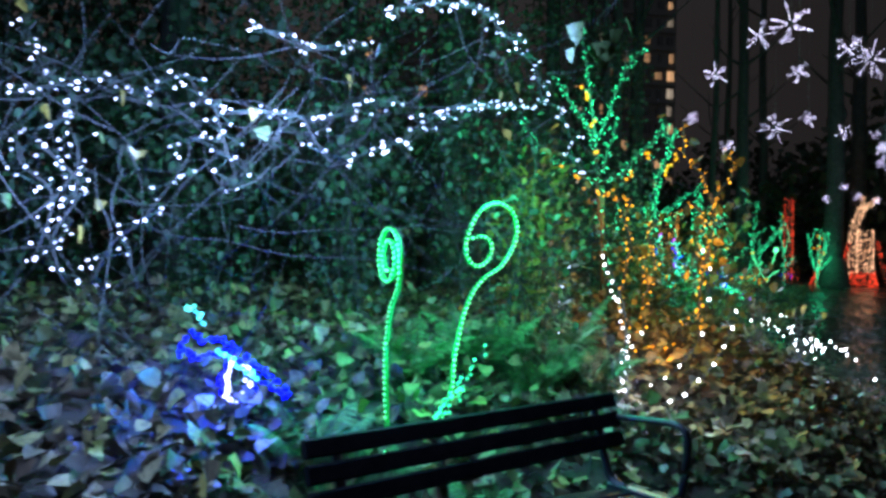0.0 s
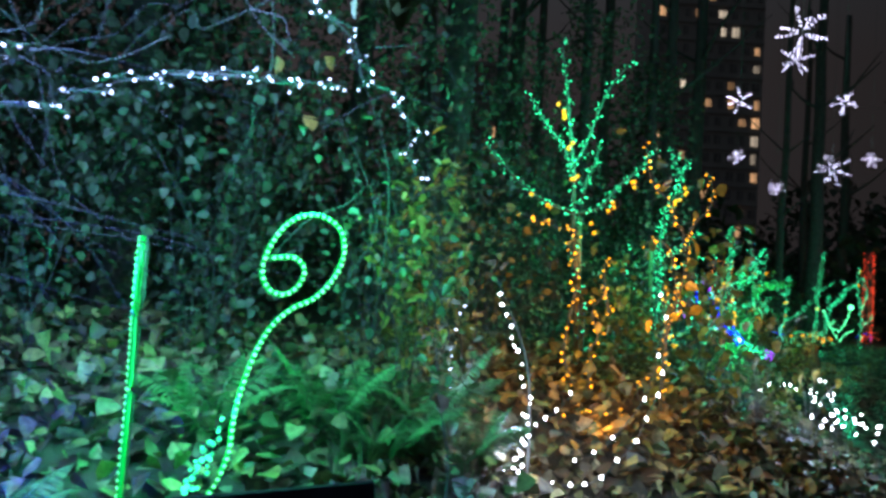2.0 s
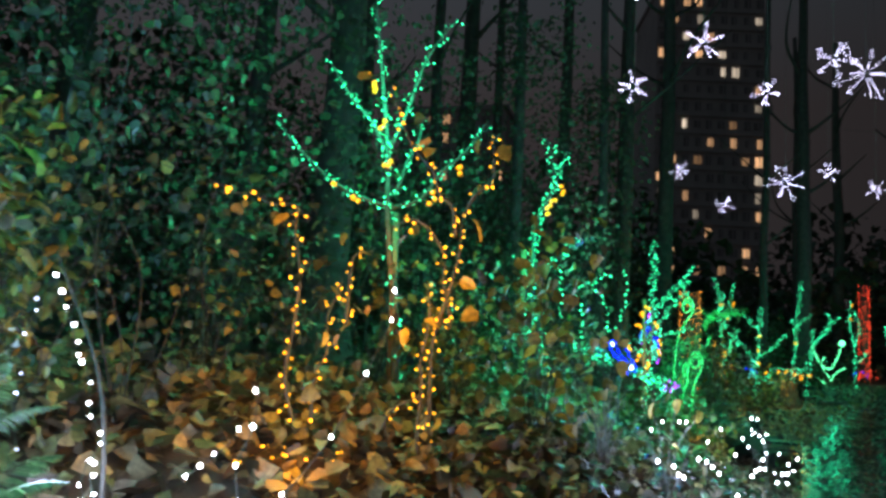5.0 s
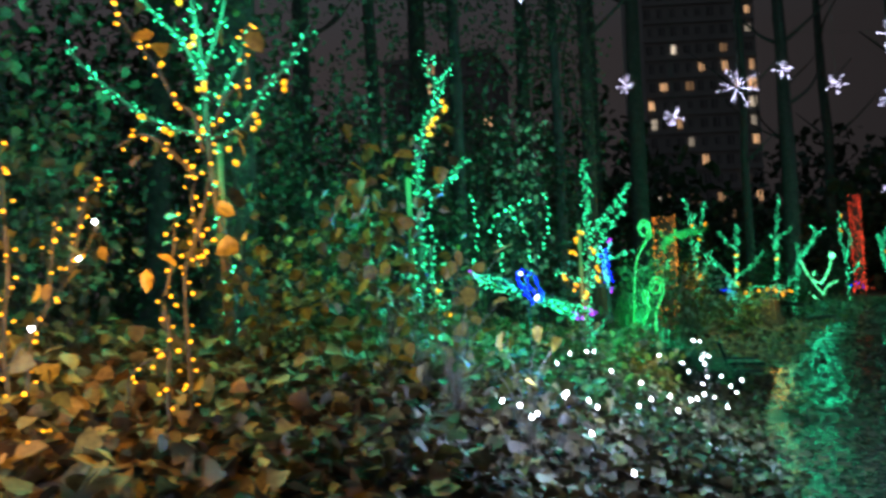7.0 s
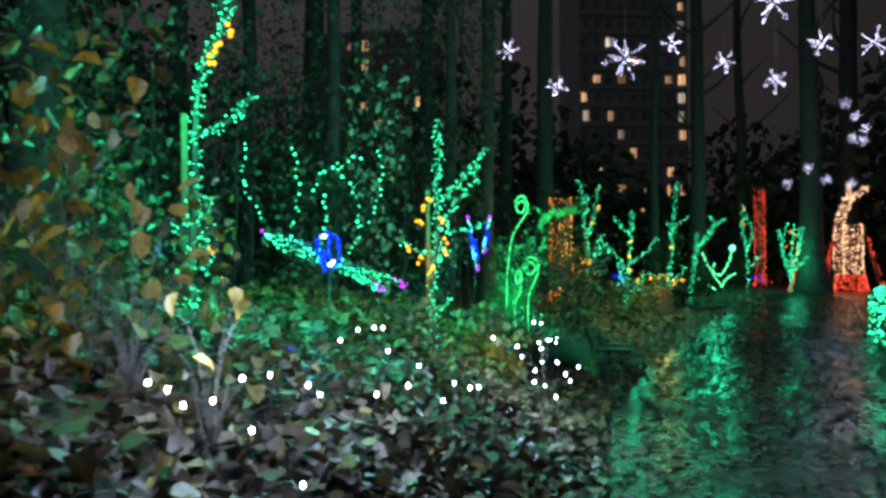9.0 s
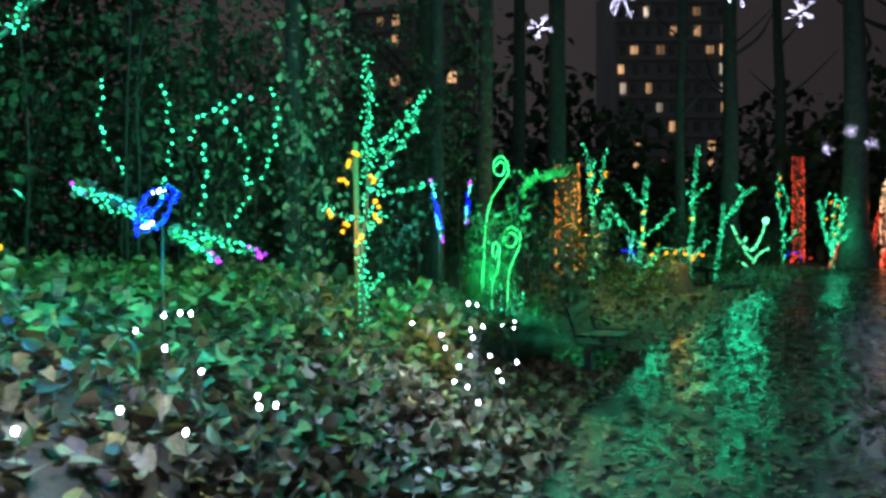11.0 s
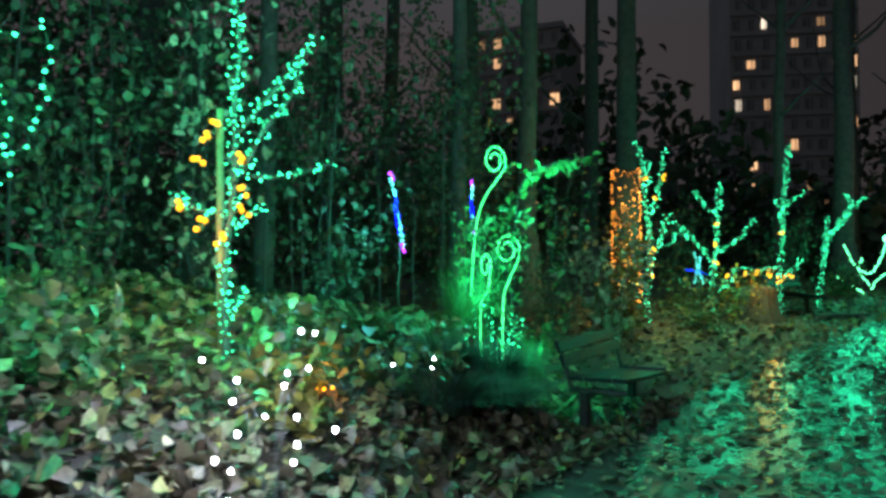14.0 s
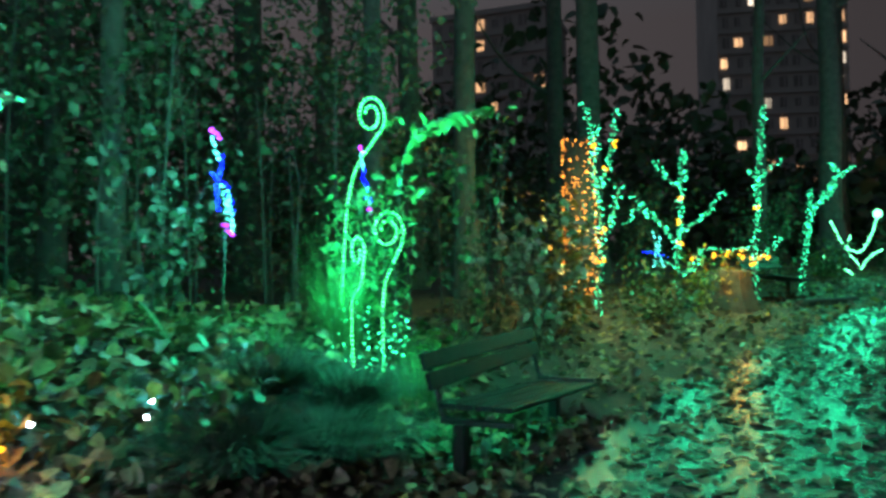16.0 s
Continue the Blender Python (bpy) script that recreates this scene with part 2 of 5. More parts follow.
LEAF = np.array([(0, 0, 0), (0.5, 0, -0.02), (1, 0, -0.08), (0.26, 0.36, 0.07), (0.70, 0.27, 0.05), (0.26, -0.36, 0.07), (0.70, -0.27, 0.05)])
LEAF_F = np.array([(0, 1, 3), (1, 4, 3), (1, 2, 4), (0, 5, 1), (1, 5, 6), (1, 6, 2)])
NARROW = LEAF * np.array([1, 0.55, 1])
HEART = np.array([(0, 0, 0), (0.42, 0, -0.03), (1, 0, -0.10), (0.06, 0.44, 0.09), (0.60, 0.33, 0.03), (0.06, -0.44, 0.09), (0.60, -0.33, 0.03)])


def leaf_mesh(name, mat, places, sizes, rng, tilt=1.0, droop=0.0, shape=LEAF):
    """Many leaves in one mesh, each turned its own way. tilt 0 lies flat."""
    n = len(places)
    yaw, pit, rol = rng.uniform(0, 6.283, n), rng.normal(-droop, 0.6 * tilt, n), rng.normal(0, 0.7 * tilt, n)
    cy, sy, cp, sp, cr, sr = np.cos(yaw), np.sin(yaw), np.cos(pit), np.sin(pit), np.cos(rol), np.sin(rol)
    curl = rng.uniform(0.2, 2.6, n)
    base = np.repeat(shape[None] - np.array([0.5, 0, 0]), n, 0)
    base[:, :, 2] *= curl[:, None]
    base[:, :, 1] *= rng.uniform(0.7, 1.25, n)[:, None]
    x, y, z = base[..., 0], base[..., 1], base[..., 2]
    y, z = y * cr[:, None] - z * sr[:, None], y * sr[:, None] + z * cr[:, None]
    x, z = x * cp[:, None] - z * sp[:, None], x * sp[:, None] + z * cp[:, None]
    x, y = x * cy[:, None] - y * sy[:, None], x * sy[:, None] + y * cy[:, None]
    v = np.stack([x, y, z], -1) * np.asarray(sizes)[:, None, None] + np.asarray(places)[:, None, :]
    f = (LEAF_F[None] + (np.arange(n) * 7)[:, None, None]).reshape(-1, 3)
    me = bpy.data.meshes.new(name)
    v = v.reshape(-1, 3)
    me.vertices.add(len(v))
    me.vertices.foreach_set("co", v.ravel())
    me.loops.add(f.size)
    me.loops.foreach_set("vertex_index", f.ravel().astype(np.int32))
    me.polygons.add(len(f))
    me.polygons.foreach_set("loop_start", np.arange(0, f.size, 3, dtype=np.int32))
    me.update(calc_edges=True)
    me.materials.append(mat)
    return me


def along(pts, step):
    """Points at even steps along a bent line."""
    pts, out, left = [Vector(p) for p in pts], [], 0.0
    for a, b in zip(pts, pts[1:]):
        d = (b - a).length
        while left <= d and d > 0:
            out.append(a.lerp(b, left / d))
            left += step
        left -= d
    return out


def smooth_line(pts, n=4):
    """A Catmull-Rom line through the points."""
    p = [Vector(q) for q in pts]
    p = [p[0] * 2 - p[1]] + p + [p[-1] * 2 - p[-2]]
    out = []
    for i in range(1, len(p) - 2):
        for k in range(n):
            t = k / n
            out.append(0.5 * ((2 * p[i]) + (p[i + 1] - p[i - 1]) * t + (2 * p[i - 1] - 5 * p[i] + 4 * p[i + 1] - p[i + 2]) * t * t + (3 * p[i] - p[i - 1] - 3 * p[i + 1] + p[i + 2]) * t ** 3))
    return out + [p[-2]]


RNG = np.random.default_rng(5)
RND = random.Random(11)


def jitter(p, r):
    return Vector(p) + Vector((RND.uniform(-r, r), RND.uniform(-r, r), RND.uniform(-r, r)))


# ---------------- ground and path ----------------
def steps(parts):
    out = []
    for a, b, s in parts:
        out += list(np.arange(a, b - 1e-6, s))
    return out + [parts[-1][1]]


def build_ground():
    xs = steps([(-400, -60, 85), (-60, -12, 6), (-12, 16, 0.3), (16, 40, 2), (40, 400, 60)])
    ys = steps([(-300, -30, 90), (-30, -4, 3), (-4, 30, 0.3), (30, 60, 2), (60, 900, 120)])
    g = Geo()
    for y in ys:
        for x in xs:
            d = edge_distance(x, y)
            z = ground_z(x, y)
            if d > 0.1:
                z += min(1, d) * 0.10 * noise.noise((x * 0.9, y * 0.9, 3)) + 0.03 * noise.noise((x * 3, y * 3, 9))
            elif -4.15 < d < -0.12:
                z -= 0.06
            g.v.append((x, y, z))
    n = len(xs)
    for j in range(len(ys) - 1):
        for i in range(n - 1):
            g.f.append((j * n + i, j * n + i + 1, (j + 1) * n + i + 1, (j + 1) * n + i))
    tagged(new("ground", g.mesh("ground", M_SOIL)), "dark damp soil bank under fallen leaves", "ground", kind="structure")


def build_path():
    g, width, cols = Geo(), 4.15, 12
    line = along([(x, y, 0) for x, y in EDGE], 0.45)
    for i, p in enumerate(line):
        way = (line[min(i + 3, len(line) - 1)] - line[max(i - 3, 0)]).normalized()
        side = Vector((way.y, -way.x, 0))
        for k in range(cols + 1):
            q = p + side * (width * k / cols - 0.06 + (0.10 * noise.noise((p.x, p.y, 1)) if k == 0 else 0))
            g.v.append((q.x, q.y, path_height(q.y) - 0.004 + 0.012 * noise.noise((q.x * 0.8, q.y * 0.8, 0))))
    c = cols + 1
    for i in range(len(line) - 1):
        for k in range(cols):
            g.f.append((i * c + k, i * c + k + 1, (i + 1) * c + k + 1, (i + 1) * c + k))
    tagged(new("path", g.mesh("path", M_ASPHALT)), "wet dark asphalt footpath with puddled sheen and scattered leaves", "path", kind="structure")


build_ground()
build_path()


def scatter(n, x0, x1, y0, y1, keep):
    """Random places of the plan that the test keeps."""
    out = []
    while len(out) < n:
        x, y = RNG.uniform(x0, x1), RNG.uniform(y0, y1)
        d = edge_distance(x, y)
        if keep(x, y, d):
            out.append((x, y, d))
    return out


def litter(name, label, n, box, keep, size, lift, tilt, mat):
    spots = scatter(n, *box, keep)
    pts = [(x, y, ground_z(x, y) + (0.05 * noise.noise((x * 0.9, y * 0.9, 3)) if d > 0.1 else 0) + RNG.uniform(*lift)) for x, y, d in spots]
    me = leaf_mesh(name, mat, pts, RNG.uniform(*size, n), RNG, tilt, shape=HEART)
    tagged(new(name, me), label, "leaves", kind="stuff")


litter("leaf_litter", "brown, tan and yellow fallen leaves heaped on the bank", 30000, (-5, 9, -1, 17), lambda x, y, d: -0.1 < d < 5.0 and RNG.random() < 1.1 - d * 0.16, (0.04, 0.125), (0.0, 0.10), 0.9, M_LITTER)
litter("far_leaf_litter", "brown fallen leaves on the bank further along the path", 6000, (2, 16, 15, 33), lambda x, y, d: -0.3 < d < 4.0, (0.06, 0.12), (0.0, 0.07), 0.7, M_LITTER)
litter("edge_leaf_litter", "wet brown leaves strewn along the edge of the path", 1500, (-2, 13, 0, 28), lambda x, y, d: -0.75 < d < 0.1 and RNG.random() < 1 + d, (0.04, 0.09), (0.008, 0.03), 0.25, M_LITTER)
litter("path_leaves", "flat wet leaves scattered over the asphalt path", 9000, (0, 17, 3, 32), lambda x, y, d: -4.0 < d < -0.4 and RNG.random() < 1.15 + d * 0.2, (0.04, 0.10), (0.008, 0.016), 0.13, M_PATH_LEAF)


# ---------------- benches ----------------
def bench(arms):
    b = thing("park_bench", (0, 0, 0), "dark wet wooden park bench with slatted back and iron legs" if arms else "dark wet wooden bench on two square pedestal legs", "bench", "benches along the path")
    L, leg_x, seat, drop = (1.62, 0.68, 0.505, 0.0) if arms else (2.1, 0.95, 0.435, 0.03)
    for i in range(4):
        part("seat_slat", Geo().box(pose(0, -0.20 + i * 0.125, seat, 4, 0, 90), 0.112, L, 0.034, 0.008), M_PLANK, b, smooth=False)
    for i in range(0 if arms else 1, 3):
        up, wide = (0.66 + i * 0.083, 0.068) if arms else (0.53 + i * 0.122, 0.112)
        part("back_slat", Geo().box(pose(0, 0.265 + (up - 0.56) * 0.34, up, 0, 0, 90) @ pose(0, 0, 0, 0, -72, 0), wide, L, 0.03, 0.008), M_PLANK, b, smooth=False)
    for x in (-leg_x, leg_x):
        part("seat_rail", Geo().box(pose(x, 0.01, seat - 0.035), 0.05, 0.50, 0.04, 0.006), M_IRON, b, smooth=False)
        part("back_bracket", Geo().tube(smooth_line([(x, 0.16, seat - 0.035), (x, 0.245, seat - 0.005), (x, 0.285, 0.58), (x, 0.375, 0.86 - drop)]), 0.024, 0.018, 8), M_IRON, b)
        for k in (-0.19, 0.29):
            part("bolt", Geo().ball((x, k, seat + 0.023 if k < 0 else 0.60), 0.009, 0.5), M_IRON, b)
        if arms:
            e = 0.80
            part("front_leg", Geo().tube([(x, -0.20, 0.0), (x, -0.215, 0.22), (x, -0.20, seat - 0.015)], 0.026, 0.024, 8), M_IRON, b)
            part("rear_leg", Geo().tube(smooth_line([(x, 0.28, 0.0), (x, 0.22, 0.25), (x, 0.235, seat - 0.015)]), 0.028, 0.022, 8), M_IRON, b)
            if x > 0:
                part("armrest", Geo().tube(smooth_line([(e, -0.03, seat - 0.03), (e, -0.05, 0.60), (e, -0.055, 0.72), (e, -0.03, 0.765), (e, 0.03, 0.775), (e, 0.18, 0.765), (e, 0.32, 0.75)]), 0.019, 0.015, 8), M_IRON, b)
        else:
            part("pedestal_leg", Geo().box(pose(x, 0.12, 0.19, 90), 0.1, 0.40, 0.085, 0.012), M_IRON, b, smooth=False)
        for y in ((-0.20, 0.28) if arms else (0.12,)):
            part("foot_plate", Geo().box(pose(x, y, 0.006), 0.12, 0.12, 0.016, 0.004), M_IRON, b, smooth=False)
    return b


for i, (bx, by, turn, bz) in enumerate(BENCHES):
    m = pose(bx, by, bz + 0.012, 0, 0, turn)
    if i < 2:
        pattern = bench(i == 0)
        pattern.matrix_world = m
    else:
        copy_thing(pattern, m)


# ---------------- lit trees ----------------
def light_string(name, base, turn, lines, mat, step, size, label, spread=0.03, group="", wire=True):
    """A cable with bulbs beside it, wound along the lines given in the thing's own space."""
    s = thing(name, base, label, "string lights", group, turn)
    for line in lines:
        pts = along(smooth_line(line, 3), step)
        bulbs, w = Geo(), RND.uniform(0, 6)
        wound = [p + Vector((math.cos(w + 1.7 * i), math.sin(w + 1.7 * i), 0)) * spread * RND.uniform(0.4, 1.5) + Vector((0, 0, RND.uniform(-0.3, 0.3) * step)) for i, p in enumerate(pts)]
        if wire and len(wound) > 1:
            part("cable", Geo().tube(wound, 0.0025, sides=3), M_WIRE, s)
        for p in wound:
            bulbs.ball(jitter(p, 0.012), size * RND.uniform(0.75, 1.2))
        part("strand", bulbs, mat, s, kind="stuff")
    return s


def flower_lights(base, turn, spots, group, depth=-0.06, size=0.022):
    """Clusters of small orange flower-shaped bulbs."""
    s = thing("flower_light_string", base, "warm orange flower-shaped lights clipped to branches", "string lights", group, turn)
    for u, v in spots:
        for k in range(3):
            g = Geo()
            c = Vector((u + RND.uniform(-0.035, 0.035), depth + RND.uniform(-0.04, 0.04), v + RND.uniform(-0.05, 0.05)))
            for i in range(5):
                w = i * 1.257 + k
                g.ball(c + Vector((math.cos(w), 0, math.sin(w))) * size * 0.6, size * 0.55)
            part("flower_bulb", g, E_ORANGE, s)


def lit_tree(base, turn, branches, flowers, bulb=0.011, step=0.055, stake=0.0, passes=2, thick=0.03, label="slim young tree wound with green lights"):
    z = ground_z(*base)
    place = (*base, z)
    t = thing("small_tree", place, "bare slim tree trunk with thin branches in leaf litter", "tree", "trees wound with lights", turn)
    lines = []
    for i, br in enumerate(branches):
        dep = 0.0 if i == 0 else RND.uniform(-0.22, 0.22)
        n = len(br)
        line = [(u, dep * k / max(1, n - 1), v) for k, (u, v) in enumerate(br)]
        if i == 0:
            line = [(line[0][0], 0, -0.1)] + line
        lines.append(line)
        part("trunk" if i == 0 else "branch", Geo().tube(smooth_line(line, 3), thick if i == 0 else thick * 0.5, thick * 0.25, 7), M_TWIG, t)
    if stake:
        u, v = branches[0][0]
        part("stake", Geo().tube([(u - 0.04, 0.03, -0.1), (u - 0.07, 0.02, stake)], 0.026, 0.026, 8), M_STAKE, t, "square pine support stake")
    everything = [ln for ln in lines for _ in range(passes)]
    light_string("green_light_string", place, turn, everything, E_GREEN, step, bulb, label, 0.03 + thick * 0.4, "green light strings")
    if flowers:
        flower_lights(place, turn, flowers, "orange flower lights", size=0.015 + bulb * 0.5)


def rope_figure(place, turn, line, dots=0.030, r=0.0125, label="green rope-light fern frond curled into a spiral"):
    s = thing("fiddlehead_light", place, label, "light sculpture", "green rope-light fiddleheads", turn)
    fine = smooth_line([(u, d, v) for u, d, v in line], 6)
    part("frame_rod", Geo().tube([p + Vector((0, r * 1.6, 0)) for p in fine], 0.004, sides=5), M_WIRE, s)
    part("rope_light", Geo().tube(fine, r, sides=8), E_ROPE, s)
    g = Geo()
    for p in along(fine, dots):
        g.ball(p + Vector((0, -r * 0.5, 0)), r * 0.8)
    part("diode_run", g, E_ROPEDOT, s, kind="stuff")
    return s


def spiral(stem, centre, rx, rz, turns, start, shrink=0.55, n=14, way=1):
    """A stem that runs into a tightening spiral."""
    out = [(u, 0.0, v) for u, v in stem]
    for i in range(int(n * turns)):
        a = start + way * 2 * math.pi * i / n
        k = 1 - (1 - shrink) * i / (n * turns)
        k *= k
        out.append((centre[0] + rx * k * math.cos(a), 0.0, centre[1] + rz * k * math.sin(a)))
    return out


# the near pair beside the first bench
rope_figure((-0.29, 3.95, 0.48), -64.0, spiral([(0.02, -0.05), (0.03, 0.12), (0.0, 0.35), (0.0, 0.56), (0.06, 0.74), (0.15, 0.86)], (0.0, 1.0), 0.165, 0.18, 1.9, -0.15, 0.58))
rope_figure((0.20, 4.25, 0.56), 34.0, [(u, 0.02 * i / 20, v) for i, (u, v) in enumerate([(-0.27, -0.04), (-0.17, 0.17), (-0.15, 0.37), (-0.1, 0.58), (-0.03, 0.73), (0.06, 0.82), (0.17, 0.88), (0.26, 0.99), (0.29, 1.11), (0.25, 1.21), (0.14, 1.25), (0.03, 1.21), (-0.05, 1.1), (-0.08, 0.98), (-0.04, 0.9), (0.03, 0.885), (0.09, 0.93), (0.11, 1.0), (0.06, 1.05), (-0.05, 1.04)])])
light_string("green_light_string", (0.0, 3.92, 0.55), 0, [[(0.0, 0.02, 0.08), (0.05, -0.04, 0.2), (0.13, -0.1, 0.33), (0.22, -0.15, 0.49)], [(-0.03, 0.0, 0.1), (0.08, -0.05, 0.24), (0.16, -0.1, 0.36)], [(0.02, -0.02, 0.12), (0.12, -0.1, 0.26)]], E_GREEN, 0.035, 0.010, "short green light string bunched in low leaves", 0.02)
# the far group by the second bench
FERN_Z = ground_z(5.7, 16.6)
rope_figure((5.65, 16.6, FERN_Z + 0.09), 18.9, [(-0.28, 0, 0.1), (-0.24, 0, 0.9), (-0.2, 0, 1.37), (-0.13, 0, 1.67), (0.0, 0, 1.88)] + spiral([], (0.0, 2.13), 0.125, 0.18, 1.7, -0.6, 0.58), 0.035, 0.012)
rope_figure((5.75, 16.55, FERN_Z), 18.4, [(0.0, 0, 0.05), (0.01, 0, 0.69), (0.07, 0, 0.91), (0.15, 0, 1.08)] + spiral([], (0.05, 1.24), 0.14, 0.18, 1.7, -0.35, 0.58), 0.035, 0.012)
rope_figure((5.6, 16.4, FERN_Z), 20.4, [(-0.05, 0, 0.1), (-0.06, 0, 0.63), (0.02, 0, 0.81), (0.045, 0, 1.04)] + spiral([], (-0.01, 1.06), 0.06, 0.15, 1.2, -0.1, 0.6), 0.035, 0.012)
light_string("green_light_string", (5.6, 16.45, FERN_Z), 19.0, [[(-0.1, 0, 0.15), (-0.12, 0.05, 0.4), (-0.05, 0, 0.7)], [(0.02, 0, 0.1), (0.05, -0.05, 0.4), (0.0, 0, 0.65)], [(0.2, 0, 0.1), (0.25, 0.05, 0.35), (0.33, 0, 0.55)], [(0.12, -0.1, 0.05), (0.16, -0.1, 0.3), (0.2, 0, 0.45)], [(0.3, 0, 0.2), (0.38, 0, 0.4), (0.36, 0.03, 0.52)], [(-0.2, 0, 0.25), (-0.18, 0, 0.5), (-0.12, 0, 0.62)]], E_GREEN, 0.03, 0.0085, "green light string bunched in a grass tussock", 0.05)


# ---------------- lit trees, near to far ----------------
lit_tree((1.87, 8.43), 3.4, [[(0.0, 0.52), (-0.06, 0.84), (-0.14, 1.49), (-0.16, 1.9), (-0.23, 2.41), (-0.28, 2.78), (-0.34, 3.14), (-0.32, 3.26)], [(-0.14, 1.49), (-0.39, 1.57), (-0.6, 1.68), (-0.82, 1.87), (-0.96, 2.01), (-1.04, 2.14)], [(-0.17, 1.9), (-0.29, 2.15), (-0.45, 2.32), (-0.57, 2.49), (-0.67, 2.64)], [(-0.1, 1.49), (0.12, 1.56), (0.28, 1.78), (0.47, 1.95), (0.62, 2.18)], [(-0.16, 1.95), (-0.04, 2.22), (0.04, 2.49), (0.15, 2.76), (0.32, 2.99)], [(-0.08, 1.6), (-0.01, 1.86), (0.06, 2.02), (0.09, 2.23)]],
         [(-0.33, 2.51), (-0.31, 2.41), (-0.21, 2.13), (-0.16, 1.85), (0.41, 1.78), (0.21, 1.57), (0.06, 1.34), (-0.38, 1.52), (-0.55, 1.66)], stake=1.45, passes=2, bulb=0.0078)
lit_tree((2.86, 10.13), 8.8, [[(0.0, 0.39), (0.02, 1.04), (0.02, 1.54), (0.06, 1.94), (0.2, 2.25), (0.18, 2.5), (0.12, 2.75)], [(0.2, 2.25), (0.25, 2.4), (0.34, 2.65)], [(0.04, 1.44), (0.14, 1.46), (0.32, 1.58), (0.45, 1.74)], [(0.1, 0.98), (0.13, 0.58), (0.17, 0.41)], [(0.01, 0.79), (-0.09, 0.69), (-0.13, 0.79)]],
         [(0.26, 2.22), (0.19, 2.09), (0.14, 1.99), (0.16, 0.58), (0.25, 0.4)], stake=1.6, passes=4, bulb=0.0078)
lit_tree((4.47, 13.11), 19.6, [[(0.0, 0.26), (-0.02, 0.49), (0.0, 0.86), (0.04, 1.31), (0.03, 1.77), (0.06, 2.09), (0.05, 2.28), (0.03, 2.56)], [(0.06, 1.59), (0.27, 1.83), (0.45, 2.04), (0.6, 2.27)], [(0.09, 1.31), (0.25, 1.62), (0.43, 1.83), (0.48, 2.02)], [(0.11, 1.29), (0.39, 1.31), (0.69, 1.41)], [(-0.02, 1.04), (-0.2, 1.06), (-0.38, 1.19)], [(0.05, 0.95), (0.14, 1.04), (0.2, 1.11)], [(0.0, 0.35), (0.07, 0.44), (0.14, 0.54)]],
         [(-0.09, 1.63), (-0.14, 1.54), (-0.19, 1.35), (-0.31, 1.09), (-0.16, 0.95), (-0.04, 0.86), (0.09, 1.41), (0.11, 1.18), (0.12, 1.06)], stake=1.75, passes=4, bulb=0.0084)
lit_tree((7.35, 21.22), 3.9, [[(0.0, 0.08), (-0.01, 0.43), (0.05, 0.74), (0.03, 0.9), (0.03, 1.53), (-0.04, 2.01), (-0.07, 2.57), (-0.17, 2.99)], [(0.05, 1.77), (0.11, 1.93), (0.24, 2.47), (0.29, 2.87)], [(0.03, 0.98), (0.18, 1.29), (0.3, 1.76)], [(0.0, 2.17), (0.02, 2.48), (0.0, 2.68)]],
         [(-0.05, 2.33), (0.24, 2.36), (0.11, 2.0), (0.08, 1.18), (0.05, 0.74)], bulb=0.0102, step=0.07, passes=3)
lit_tree((8.44, 22.39), -1.8, [[(0.0, 0.12), (0.03, 0.76), (0.1, 1.36), (0.12, 1.87), (0.17, 2.4)], [(0.09, 1.79), (-0.13, 2.01), (-0.26, 2.23)], [(0.12, 1.87), (0.24, 2.12)], [(0.05, 0.93), (-0.26, 1.33), (-0.59, 1.69)], [(-0.35, 1.37), (-0.55, 1.47), (-0.68, 1.26)], [(0.08, 1.1), (0.47, 1.39), (0.7, 1.72)], [(0.04, 0.42), (0.29, 0.59), (0.38, 0.84), (0.77, 0.83), (1.12, 0.87)]],
         [(0.11, 1.61), (0.09, 1.27), (0.08, 0.93), (0.25, 0.72), (0.53, 0.77), (0.73, 0.79), (0.93, 0.74), (1.08, 0.66), (1.27, 0.7)], bulb=0.0102, step=0.07, passes=3)
lit_tree((9.76, 23.54), -6.9, [[(0.0, 0.16), (0.0, 0.3), (-0.01, 0.94), (0.05, 1.39), (0.06, 1.94), (0.12, 2.49), (0.18, 3.18)], [(0.03, 1.85), (0.02, 2.04), (-0.1, 2.23)], [(0.08, 1.94), (0.15, 2.12), (0.49, 2.35)], [(0.07, 0.75), (0.29, 0.93), (0.36, 1.09)]],
         [(0.03, 1.58)], bulb=0.0102, step=0.07, passes=3)
lit_tree((11.01, 26.18), -11.5, [[(0.0, 0.43), (0.12, 1.08), (0.23, 1.62), (0.53, 1.93), (0.72, 2.24), (0.93, 2.43)], [(0.07, 1.19), (0.15, 1.62), (0.19, 2.0)], [(0.28, 1.67), (0.58, 2.14), (0.63, 2.35), (0.49, 2.49)]],
         [], bulb=0.0125, step=0.075, passes=3)
lit_tree((14.55, 31.66), -18.0, [[(0.0, 0.44), (-0.01, 1.48), (-0.17, 2.32), (-0.09, 3.15)], [(-0.01, 1.48), (0.17, 2.09), (-0.03, 2.73)], [(0.02, 0.86), (0.28, 1.05), (0.36, 1.26)]],
         [(-0.06, 2.94), (-0.12, 2.42)], bulb=0.0155, step=0.1, passes=3)
